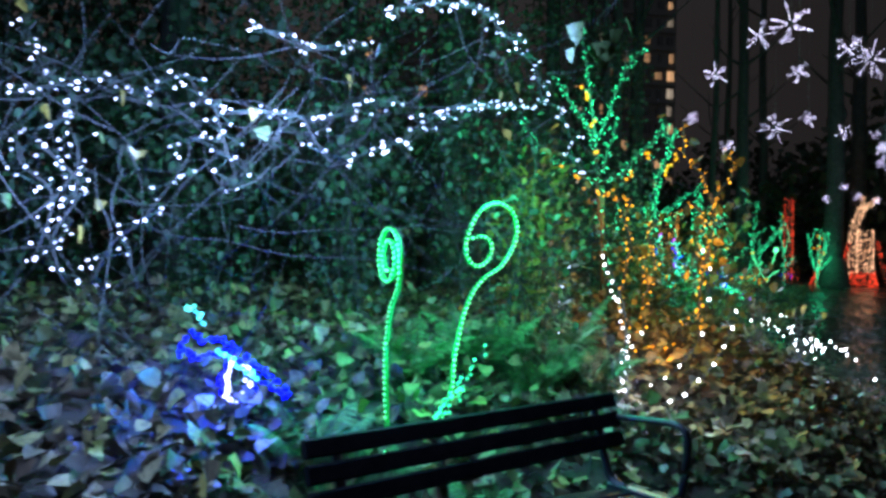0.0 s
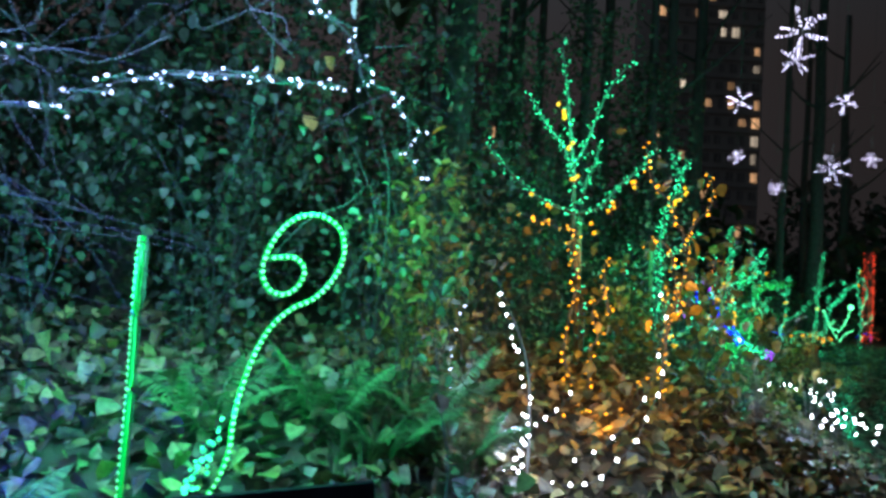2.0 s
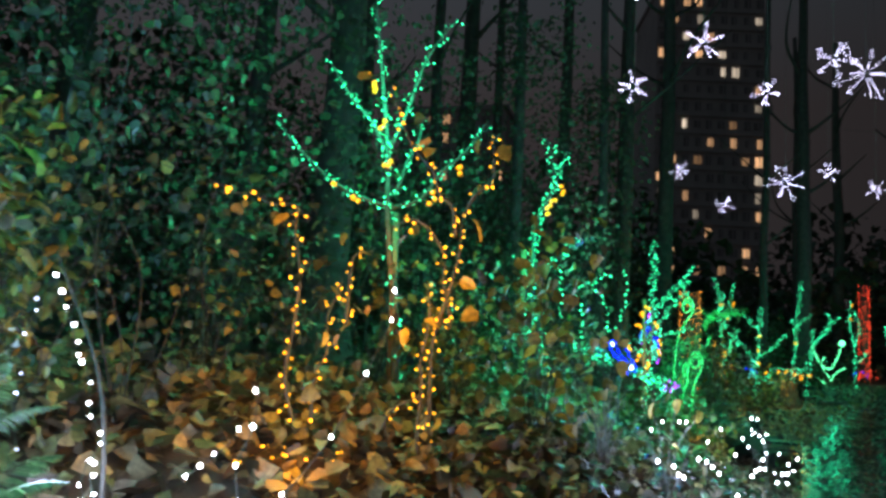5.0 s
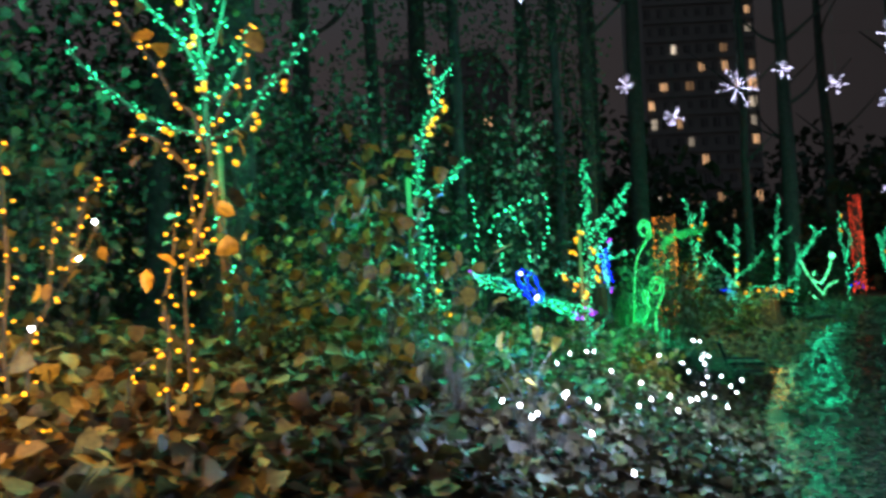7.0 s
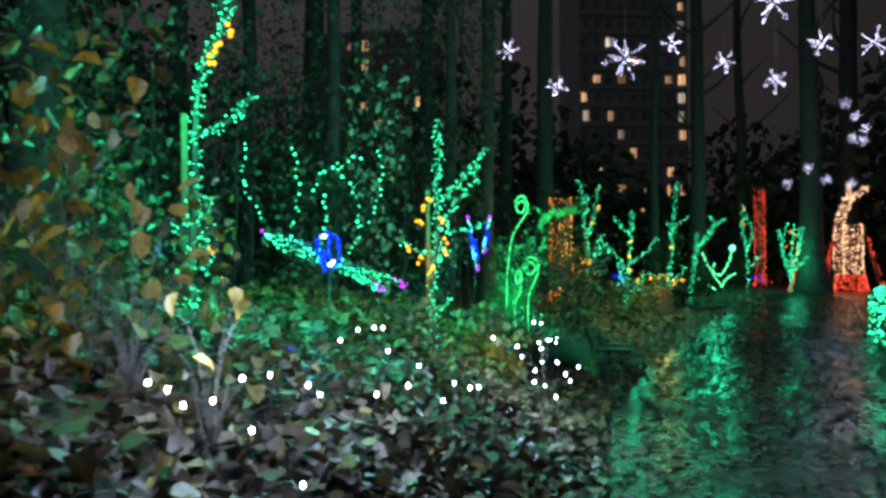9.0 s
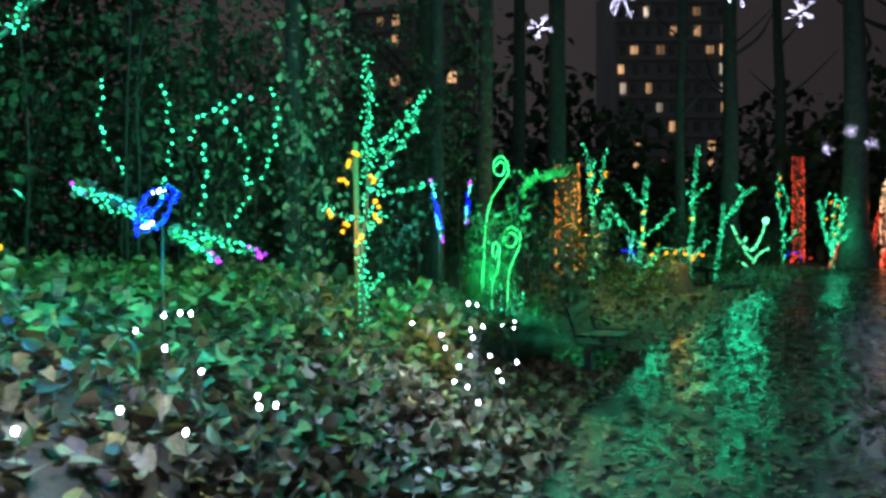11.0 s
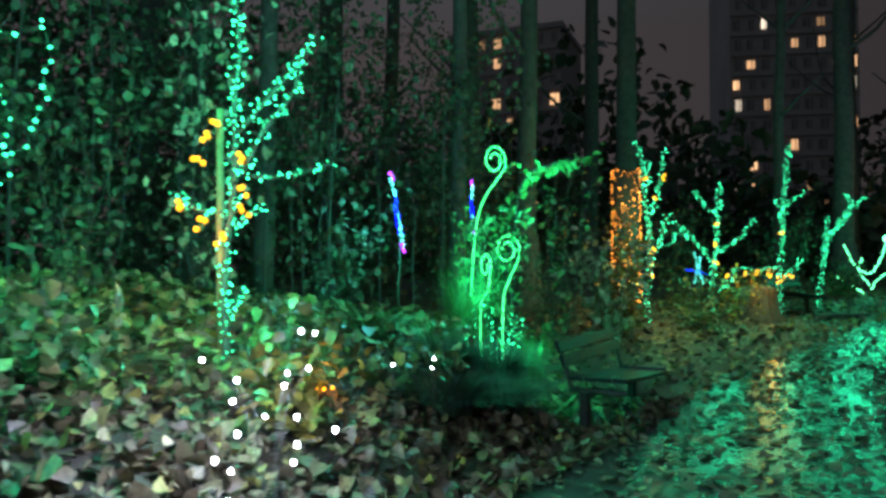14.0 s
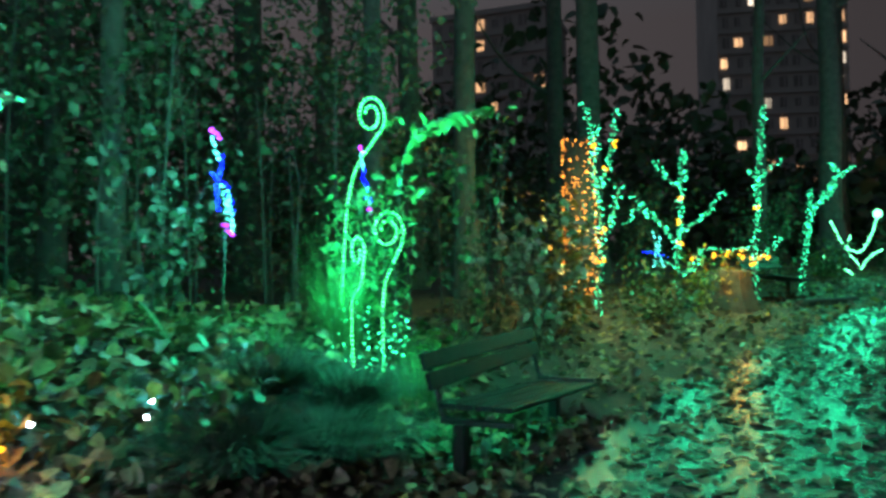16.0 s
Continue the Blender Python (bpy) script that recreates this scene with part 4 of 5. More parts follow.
wrapped_column((7.0, 23.05, ground_z(7.0, 23.05)), 0.27, 2.66, E_ORANGE2, 520, 0.0105, "tree stump wrapped closely in orange lights")
wrapped_column((16.1, 34.6, 0.6), 0.2, 4.0, E_RED, 420, 0.017, "slim post wrapped closely in red lights")
wrapped_column((19.75, 34.7, 0.45), 0.36, 2.7, E_WARM, 620, 0.02, "tree trunk wrapped in warm white lights", r2=0.33)
forked = thing("forked_trunk", (19.3, 34.9, 0.45), "forked tree stem wound with warm white lights", "lit trunk")
for ln, r, n in [([(0.0, 0, -0.1), (-0.05, 0, 1.6), (0.05, 0, 2.8), (0.35, 0, 3.6)], 0.17, 420), ([(0.35, 0, 3.6), (0.6, 0, 3.75), (1.05, 0, 4.05)], 0.09, 150), ([(0.35, 0, 3.6), (0.4, 0, 3.9), (0.42, 0, 4.25)], 0.07, 70)]:
    fine = smooth_line(ln, 5)
    part("stem", Geo().tube(fine, r * 0.9, r * 0.6, 9), M_BARK, forked)
    wrap = Geo()
    for i in range(n):
        p = RND.choice(fine)
        w = RND.uniform(0, 6.283)
        wrap.ball(p + Vector((math.cos(w) * r, math.sin(w) * r, RND.uniform(-0.12, 0.12))), 0.02)
    part("strand", wrap, E_WARM, forked, kind="stuff")
wrapped_column((19.6, 34.62, 0.45), 0.62, 0.75, E_RED, 420, 0.02, "ring of red lights round a tree foot", "red_light_ring", r2=0.48)
for (x, y), h, lean in [((18.3, 34.7), 2.4, 0.1), ((17.9, 34.9), 1.9, -0.12), ((18.6, 34.8), 2.1, 0.2), ((20.9, 34.8), 2.2, -0.25), ((21.6, 35.0), 2.4, 0.1), ((17.4, 34.9), 1.2, 0.3)]:
    wrapped_column((x, y, 0.45), 0.12, h, E_RED, 130, 0.017, "leaning branch wrapped in red lights", "red_lit_branch", lean, 0.05)
light_string("red_light_string", (15.9, 34.0, 0.5), 0, [[(-0.3, 0, 0.2), (0, 0, 0.4), (0.5, 0, 0.25)], [(-0.2, 0.1, 0.5), (0.3, 0, 0.6)]], E_RED, 0.07, 0.018, "red light string in low shrubs", 0.06)
light_string("purple_light_string", (15.7, 33.9, 0.5), 0, [[(-0.3, 0, 0.4), (0, 0, 0.55), (0.3, 0, 0.3)]], E_BLUE, 0.07, 0.02, "blue light string in low shrubs", 0.06)
light_string("orange_light_string", (22.0, 34.5, 0.5), -20, [[(0, 0, 0.4), (0.6, 0, 0.7), (1.2, 0, 0.6), (2.0, 0, 1.0)], [(0, 0, 0.9), (0.6, 0, 1.2), (1.4, 0, 1.0), (2.0, 0, 1.4)], [(0, 0, 1.4), (0.8, 0, 1.5), (1.6, 0, 1.3)]], E_ORANGE2, 0.08, 0.02, "orange light strings along a far fence", 0.05)
HEDGE = [(11.75, 16.6), (12.2, 17.7), (12.7, 18.8), (13.25, 19.9), (13.8, 21.0), (14.35, 22.1), (14.9, 23.2), (15.5, 24.3), (16.1, 25.4), (16.7, 26.5)]
top_line, low_line = [], []
for x, y in HEDGE:
    zg = ground_z(x, y)
    h = thing("hedge_plant", (x, y, zg), "low clipped dark hedge plant draped with green lights", "hedge", "low hedge beside the path")
    spots = [Vector((RND.gauss(0, 0.3), RND.gauss(0, 0.3), RND.uniform(0.02, 0.55))) for _ in range(260)]
    part("foliage", leaf_mesh("foliage", M_DARKLEAF, spots, RNG.uniform(0.05, 0.09, 260), RNG, 1.1), None, h, kind="stuff")
    part("stem", Geo().tube([(0, 0, -0.05), (0.02, 0.01, 0.4)], 0.018, 0.008, 6), M_VINE, h)
    top_line.append((x - 11.75 - 0.25, y - 16.6, zg + 0.62 + RND.uniform(-0.05, 0.05)))
    low_line.append((x - 11.75 - 0.42, y - 16.6, zg + 0.36 + RND.uniform(-0.06, 0.06)))
light_string("green_light_string", (11.75, 16.6, 0.0), 0, [top_line, low_line], E_GREEN, 0.13, 0.024, "green light strings draped over a low hedge", 0.08)


# ---------------- hanging snowflakes ----------------
CABLE_Z = 9.0


def snowflake(r, bulbs, arms, z):
    s = thing("snowflake_light", (0, 0, 0), "white starburst snowflake light hung in the trees", "hanging light", "hanging snowflakes")
    spokes, g = Geo(), Geo()
    for i in range(arms):
        k = (i + 0.5) / arms
        a, c = i * 2.39996, 1 - 2 * k
        d = Vector((math.cos(a) * math.sqrt(1 - c * c), math.sin(a) * math.sqrt(1 - c * c), c))
        spokes.tube([(0, 0, 0), tuple(d * r)], 0.002, sides=3)
        for j in range(bulbs):
            g.ball(d * r * (0.15 + 0.85 * (j + 0.6) / bulbs), 0.0066)
        for sgn in (-1, 1):
            q = d.cross(Vector((0.3, 0.5, 0.8))).normalized()
            g.ball(d * r * 0.82 + q * sgn * r * 0.14, 0.0046)
    part("spokes", spokes, M_WIRE, s)
    part("strand", g, E_FLAKE, s, kind="stuff")
    part("hanging_wire", Geo().tube([(0, 0, 0), (0, 0, CABLE_Z - z)], 0.0018, sides=3), M_WIRE, s)
    return s


FLAKES = [(5.45, 16.4, 4.65, 0), (6.2, 16.3, 4.03, 0), (7.25, 16.31, 4.46, 2), (7.99, 16.33, 4.69, 0), (8.79, 16.37, 4.41, 0), (9.31, 15.7, 3.93, 0), (9.87, 15.5, 4.42, 0), (10.55, 15.36, 4.37, 1), (11.9, 16.4, 4.3, 0)]
FLAKES2 = [(3.56, 7.67, 3.97, 1), (3.88, 10.66, 4.19, 0), (4.71, 11.17, 4.9, 1), (5.57, 11.7, 4.5, 0), (6.25, 11.5, 4.85, 1), (6.65, 11.6, 4.72, 2), (8.2, 12.96, 4.08, 1), (9.3, 14.2, 5.2, 1)]
FLAKES3 = [(14.67, 28.43, 3.96, 3), (15.32, 28.44, 4.45, 3), (15.9, 28.47, 4.1, 3), (16.47, 28.4, 6.48, 3), (16.64, 28.51, 3.95, 3), (16.71, 28.45, 5.4, 3), (16.8, 28.43, 6.07, 3), (17.03, 28.47, 5.29, 3), (17.1, 28.46, 5.69, 3), (18.3, 28.7, 6.5, 3), (18.6, 28.6, 5.4, 3)]
for row in (FLAKES, FLAKES2, FLAKES3):
    for x, y, z, kind in row:
        s = snowflake((0.19, 0.24, 0.37, 0.2)[kind], (4, 5, 7, 4)[kind], (8, 9, 11, 8)[kind], z)
        s.matrix_world = pose(x, y, z, 0, 0, x * 60)
    line = [(row[0][0] - 2.5, row[0][1] + 1, CABLE_Z + 0.5)] + [(x, y, CABLE_Z) for x, y, *_ in row] + [(row[-1][0] + 2.5, row[-1][1] + 1, CABLE_Z + 0.5)]
    c = thing("overhead_cable", line[0], "thin overhead cable carrying snowflake lights", "cable")
    part("cable_line", Geo().tube([Vector(p) - Vector(line[0]) for p in line], 0.004, sides=4), M_WIRE, c)


# ---------------- trunks behind ----------------
def tall_tree(x, y, r, h=17.0, lean=0.0):
    zg = ground_z(x, y)
    t = thing("tall_tree", (x, y, zg), "tall dark bare tree trunk behind the planting", "tree", "tall trees behind")
    line = [(lean * k + 0.10 * noise.noise((x, y, k * 0.7)), 0.1 * noise.noise((y, x, k * 0.7)), -0.2 + h * k / 7) for k in range(8)]
    part("trunk", Geo().tube(smooth_line(line, 3), r, r * 0.45, 12), M_BARK, t)
    part("root_flare", Geo().tube([(0, 0, -0.25), (0, 0, 0.15), (0, 0, 0.6), (0, 0, 1.3)], r * 1.75, r * 0.98, 12), M_BARK, t)
    rr = random.Random(int(x * 31 + y * 7))
    for i in range(5):
        k = rr.uniform(0.35, 0.95)
        a = rr.uniform(0, 6.28)
        p = Vector(line[int(k * 7)])
        L = rr.uniform(1.2, 3.0)
        q = p + Vector((math.cos(a) * L * 0.5, math.sin(a) * L * 0.5, L * 0.35))
        e = p + Vector((math.cos(a + 0.3) * L, math.sin(a + 0.3) * L, L * 0.9))
        part("limb", Geo().tube(smooth_line([p, q, e]), r * 0.28, r * 0.06, 6), M_BARK, t)


for x, y, r, lean in [(0.0, 12.8, 0.30, 0.02), (0.5, 18.8, 0.16, 0), (0.75, 23.6, 0.33, -0.01), (5.2, 22.6, 0.2, 0), (7.0, 27.2, 0.3, 0), (13.3, 33.2, 0.32, 0), (1.4, 25.6, 0.2, 0.02), (3.6, 24.8, 0.24, 0), (15.6, 41.0, 0.22, 0), (17.8, 41.5, 0.3, -0.01), (21.5, 38.5, 0.5, 0), (5.9, 30.8, 0.26, 0.02),
                      (-3.5, 9.5, 0.22, 0.02), (-5.5, 7.0, 0.25, 0), (-2.0, 14.5, 0.2, 0.03), (-5.0, 14.0, 0.3, 0), (-1.6, 20.5, 0.26, 0), (24.5, 44.0, 0.4, 0), (11.0, 30.5, 0.16, 0.03), (17.5, 33.2, 0.46, 0), (-8.0, 3.0, 0.3, 0), (14.0, 6.0, 0.3, 0), (17.5, 13.0, 0.3, 0), (10.0, -3.0, 0.25, 0), (27.0, 36.0, 0.35, 0)]:
    tall_tree(x, y, r, lean=lean)


def thin_stem(x, y, h, r):
    """A bare whip of a sapling, bent a little, with two side twigs."""
    t = thing("thin_sapling", (x, y, ground_z(x, y)), "thin bare sapling stem in the dark undergrowth", "sapling", "thin saplings behind the bank")
    a, b = RND.uniform(-0.25, 0.25), RND.uniform(-0.25, 0.25)
    line = smooth_line([(0, 0, -0.1), (a * 0.3, b * 0.2, h * 0.4), (a * 0.5, b, h * 0.75), (a * 1.4, b * 1.2, h)], 4)
    part("stem", Geo().tube(line, r, r * 0.35, 6), M_VINE, t)
    for k in (7, 9):
        p = line[k]
        w = RND.uniform(0, 6.283)
        q = p + Vector((math.cos(w) * 0.3, math.sin(w) * 0.3, 0.45))
        part("twig", Geo().tube([p, p.lerp(q, 0.5) + Vector((0, 0, -0.03)), q], r * 0.4, r * 0.15, 4), M_TWIG, t)


for i in range(30):
    k = i / 29
    thin_stem(0.6 + 5.2 * k + RND.uniform(-0.9, 0.9), 13.2 + 8.5 * k + RND.uniform(-1.2, 1.2), RND.uniform(1.8, 4.6), RND.uniform(0.008, 0.022))


def crown(x, y, low, high, r, n):
    """Leafy mass high on a trunk; ragged, with gaps."""
    pts = []
    while len(pts) < n:
        p = Vector((RND.gauss(0, r * 0.55), RND.gauss(0, r * 0.55), RND.uniform(low, high)))
        if noise.noise((p.x + x, p.y + y, p.z * 0.8)) > -0.1:
            pts.append(p)
    t = thing("ivy_covered_tree", (x, y, ground_z(x, y)), "dark tree trunk covered with ragged climbing leaves", "tree", "tall trees behind")
    part("trunk", Geo().tube(smooth_line([(0, 0, -0.2), (0.05, 0, 5), (-0.05, 0.1, high + 3)]), 0.15, 0.08, 10), M_BARK, t)
    part("foliage", leaf_mesh("leaves", M_THICKET, pts, RNG.uniform(0.07, 0.14, n), RNG, 1.2, 0.3), None, t, kind="stuff")


crown(4.35, 20.3, 1.5, 7.5, 0.85, 2600)
crown(2.4, 17.5, 1.5, 8.0, 1.3, 2600)

# ---------------- shrubs, groundcover, tussocks ----------------
def shrub(x, y, h, r, leaves, mat, label, size=(0.05, 0.09), stems=9, low=0.15, shape=LEAF):
    zg = ground_z(x, y)
    s = thing("shrub", (x, y, zg), label, "shrub")
    tips = []
    for i in range(stems):
        a, k = RND.uniform(0, 6.283), RND.uniform(0.25, 1.0)
        tip = Vector((math.cos(a) * r * k, math.sin(a) * r * k, h * RND.uniform(0.55, 1.0)))
        line = smooth_line([(tip.x * 0.05, tip.y * 0.05, -0.05), tuple(jitter((tip.x * 0.2, tip.y * 0.2, tip.z * 0.3), 0.05 + 0.05 * h)), tuple(jitter((tip.x * 0.6, tip.y * 0.6, tip.z * 0.72), 0.08 + 0.06 * h)), tuple(tip)])
        part("stem", Geo().tube(line, 0.003 + 0.0012 * h, 0.0012, 5), M_VINE, s)
        tips += line[2:]
    pts = []
    for i in range(leaves):
        p = jitter(RND.choice(tips), 0.12 + 0.16 * r)
        p.z = max(p.z, low * RND.random())
        pts.append(p)
    part("foliage", leaf_mesh("leaves", mat, pts, RNG.uniform(*size, leaves), RNG, 1.1, 0.35, shape), None, s, kind="stuff")


def tussock(x, y, blades, length, spread, mat, label, width=0.0032, name="grass_tussock"):
    t = thing(name, (x, y, ground_z(x, y)), label, "plant")
    for tuft in range(5):
        g = Geo()
        root = Vector((math.cos(tuft * 1.257), math.sin(tuft * 1.257), 0)) * 0.09
        for i in range(blades // 5):
            a, k = tuft * 1.257 + RND.uniform(-1.4, 1.4), RND.uniform(0.2, 1.0)
            d = Vector((math.cos(a), math.sin(a), 0))
            n = Vector((-d.y, d.x, 0)) * width
            L = length * RND.uniform(0.6, 1.1)
            st = root + d * RND.uniform(0, 0.1)
            s = len(g.v)
            for j in range(5):
                q = j / 4
                p = st + d * spread * k * q * q + Vector((0, 0, L * (q - 0.45 * k * q ** 2.4)))
                w = n * (1 - q * 0.85)
                g.v += [tuple(p - w), tuple(p + w)]
                if j:
                    g.f.append((s + 2 * j - 2, s + 2 * j - 1, s + 2 * j + 1, s + 2 * j))
        part("tuft", g, mat, t, kind="stuff")


PALE = "shrub with drooping pale green and yellow leaves"
DARK = "dark leafy undergrowth shrub in shade"
# behind the first bench
for a in [(0.75, 5.3, 1.35, 0.5, 300, M_GREENLEAF, PALE, (0.035, 0.075)), (1.0, 6.9, 1.3, 0.4, 70, M_YELLOWLEAF, PALE, (0.04, 0.08)), (0.2, 6.3, 1.8, 0.7, 420, M_DARKLEAF, DARK, (0.05, 0.09)), (-0.7, 5.6, 1.7, 0.7, 380, M_DARKLEAF, DARK, (0.05, 0.09)),
          (-1.8, 5.2, 2.0, 0.9, 520, M_DARKLEAF, DARK, (0.05, 0.09), 5), (0.5, 5.1, 2.2, 0.6, 200, M_DARKLEAF, PALE, (0.03, 0.07), 4), (0.95, 6.2, 2.8, 0.6, 240, M_DARKLEAF, PALE, (0.03, 0.07), 4), (0.72, 5.65, 1.5, 0.35, 240, M_YELLOWLEAF, PALE, (0.04, 0.08)), (-2.6, 4.2, 2.6, 0.9, 420, M_DARKLEAF, DARK, (0.05, 0.08), 5),
          (-1.0, 6.5, 3.2, 1.2, 600, M_DARKLEAF, DARK, (0.05, 0.09)), (1.3, 7.6, 1.4, 0.6, 260, M_DARKLEAF, DARK, (0.05, 0.09)), (0.4, 8.3, 2.6, 0.9, 420, M_DARKLEAF, DARK, (0.06, 0.1)), (1.55, 9.2, 2.7, 0.35, 120, M_GREENLEAF, PALE, (0.06, 0.1)),
          (2.35, 8.2, 1.1, 0.5, 300, M_YELLOWLEAF, PALE, (0.05, 0.1)), (2.9, 9.3, 0.8, 0.5, 300, M_GREENLEAF, PALE, (0.05, 0.09)), (2.4, 9.8, 1.5, 0.6, 380, M_GREENLEAF, DARK, (0.05, 0.09)), (3.3, 9.4, 1.0, 0.35, 60, M_YELLOWLEAF, PALE, (0.06, 0.11)), (2.95, 8.05, 1.6, 0.45, 150, M_YELLOWLEAF, PALE, (0.08, 0.14)),
          (1.6, 11.6, 2.6, 1.0, 600, M_DARKLEAF, DARK, (0.06, 0.1)), (3.0, 13.4, 2.4, 0.8, 420, M_DARKLEAF, DARK, (0.06, 0.1)), (3.6, 14.2, 3.2, 0.6, 260, M_PALELEAF, PALE, (0.07, 0.12)), (4.3, 11.9, 0.6, 0.5, 260, M_GREENLEAF, PALE, (0.06, 0.12)),
          (4.9, 13.2, 0.55, 0.5, 260, M_GREENLEAF, PALE, (0.06, 0.12)), (5.2, 12.6, 0.5, 0.4, 140, M_YELLOWLEAF, PALE, (0.07, 0.12)), (5.55, 14.2, 0.6, 0.4, 120, M_GREENLEAF, PALE, (0.07, 0.12)), (4.2, 15.6, 1.6, 0.7, 320, M_DARKLEAF, DARK, (0.06, 0.1)),
          (6.2, 17.6, 2.5, 0.5, 130, M_GREENLEAF, PALE, (0.07, 0.12)), (6.9, 19.5, 1.5, 0.5, 280, M_YELLOWLEAF, PALE, (0.07, 0.12)), (7.0, 20.2, 1.7, 0.5, 240, M_YELLOWLEAF, PALE, (0.07, 0.12)), (6.0, 20.0, 1.7, 0.9, 420, M_DARKLEAF, DARK, (0.06, 0.1)),
          (8.2, 21.3, 0.7, 0.7, 420, M_GREENLEAF, PALE, (0.06, 0.1)), (9.0, 22.6, 0.8, 0.6, 380, M_YELLOWLEAF, PALE, (0.06, 0.1)), (8.0, 25.0, 2.2, 1.2, 500, M_DARKLEAF, DARK, (0.08, 0.13)), (10.3, 27.5, 1.8, 1.0, 450, M_DARKLEAF, DARK, (0.08, 0.13)),
          (12.2, 29.2, 0.9, 0.9, 420, M_GREENLEAF, PALE, (0.08, 0.13)), (14.5, 33.2, 1.2, 1.0, 420, M_DARKLEAF, DARK, (0.09, 0.14)), (11.5, 32.5, 2.6, 1.4, 480, M_DARKLEAF, DARK, (0.09, 0.15))]:
    shrub(*a)
for i in range(26):
    x, y = -5.5 + i * 0.55 + RND.uniform(-1, 1), 10.5 + i * 0.95 + RND.uniform(-1, 1)
    shrub(x - 1.2, y, RND.uniform(2.0, 3.6), RND.uniform(1.1, 1.7), 700, M_DARKLEAF, DARK, (0.05, 0.10), 8)
for i in range(10):
    shrub(15.0 + i * 1.2 + RND.uniform(-0.5, 0.5), 8.0 + i * 3.0, RND.uniform(1.6, 2.6), 1.3, 300, M_DARKLEAF, DARK, (0.09, 0.15), 7)
litter("groundcover", "low broad green leaves among the fallen leaves", 2600, (2, 8, 8, 18), lambda x, y, d: 0.9 < d < 4.0 and RNG.random() < d * 0.5 - 0.3, (0.05, 0.125), (0.05, 0.24), 0.9, M_GROUNDLEAF)
litter("near_groundcover", "low green and yellow leaves beside the first bench", 1600, (-4, 3, 2, 8), lambda x, y, d: 0.8 < d < 4.0, (0.05, 0.12), (0.04, 0.25), 0.9, M_GROUNDLEAF)
for a in [(5.4, 16.5, 520, 1.25, 0.6, M_GRASS, "tall green grass tussock lit from within"), (6.0, 16.7, 220, 0.8, 0.4, M_GRASS, "green grass tussock beside rope lights"), (0.55, 4.6, 90, 0.4, 0.4, M_GRASS, "arching green grass tussock behind a bench"), (1.0, 4.9, 80, 0.35, 0.4, M_GRASS, "arching dark green grass tussock"), (-0.45, 3.55, 120, 0.55, 0.4, M_GRASS, "dark green grass tussock beside the rope light"), (5.2, 15.6, 160, 0.5, 0.4, M_GRASS, "low fern-like green tussock")]:
    tussock(*a)
for a in [(5.9, 15.3, 1300, 0.5, 0.75, M_MOUND, "low dark conifer mound beside the bench"), (5.55, 14.9, 1200, 0.45, 0.8, M_MOUND, "low dark conifer mound on the bank"), (5.75, 14.1, 1200, 0.42, 0.8, M_MOUND, "low dark conifer mound on the bank"), (6.05, 14.6, 1000, 0.38, 0.7, M_MOUND, "low dark conifer mound beside the path")]:
    tussock(*a, width=0.0048, name="conifer_mound")


def fern(x, y, fronds, length, label="arching green fern with feathery fronds"):
    t = thing("fern", (x, y, ground_z(x, y)), label, "fern", "ferns on the bank")
    for k in range(fronds):
        a = 2 * math.pi * (k + RND.uniform(-0.3, 0.3)) / fronds
        d, side = Vector((math.cos(a), math.sin(a), 0)), Vector((-math.sin(a), math.cos(a), 0))
        L, arch = length * RND.uniform(0.75, 1.15), RND.uniform(0.5, 0.9)
        line = [d * L * 0.85 * arch * q + Vector((0, 0, -0.03 + L * (1.05 * q - 0.75 * arch * q * q))) for q in [i / 12 for i in range(13)]]
        g = Geo().tube(line, 0.003, 0.001, 3)
        for i in range(44):
            q = 0.12 + 0.88 * i / 44
            p = line[min(11, int(q * 12))].lerp(line[min(12, int(q * 12) + 1)], q * 12 % 1)
            w = L * 0.19 * math.sin(math.pi * min(1, 0.18 + 0.84 * q)) + 0.006
            for sgn in (-1, 1):
                tip = p + side * sgn * w + d * w * 0.45 + Vector((0, 0, -w * RND.uniform(0.05, 0.4)))
                m, s = p.lerp(tip, 0.45), len(g.v)
                g.v += [tuple(p), tuple(m + d * 0.0075 + Vector((0, 0, 0.004))), tuple(tip), tuple(m - d * 0.0075)]
                g.f += [(s, s + 1, s + 2), (s, s + 2, s + 3)]
        part("frond", g, M_GRASS, t, smooth=False)


for a in [(0.62, 4.72, 11, 0.62), (1.0, 4.95, 10, 0.6), (0.3, 4.85, 10, 0.7), (0.78, 5.1, 9, 0.75), (-0.2, 4.55, 9, 0.6), (-0.62, 3.62, 9, 0.5), (0.25, 3.72, 8, 0.45), (4.75, 15.2, 8, 0.6), (5.25, 15.75, 8, 0.55), (6.35, 16.25, 8, 0.4), (6.45, 15.75, 8, 0.36), (6.6, 16.9, 8, 0.4)]:
    fern(*a)


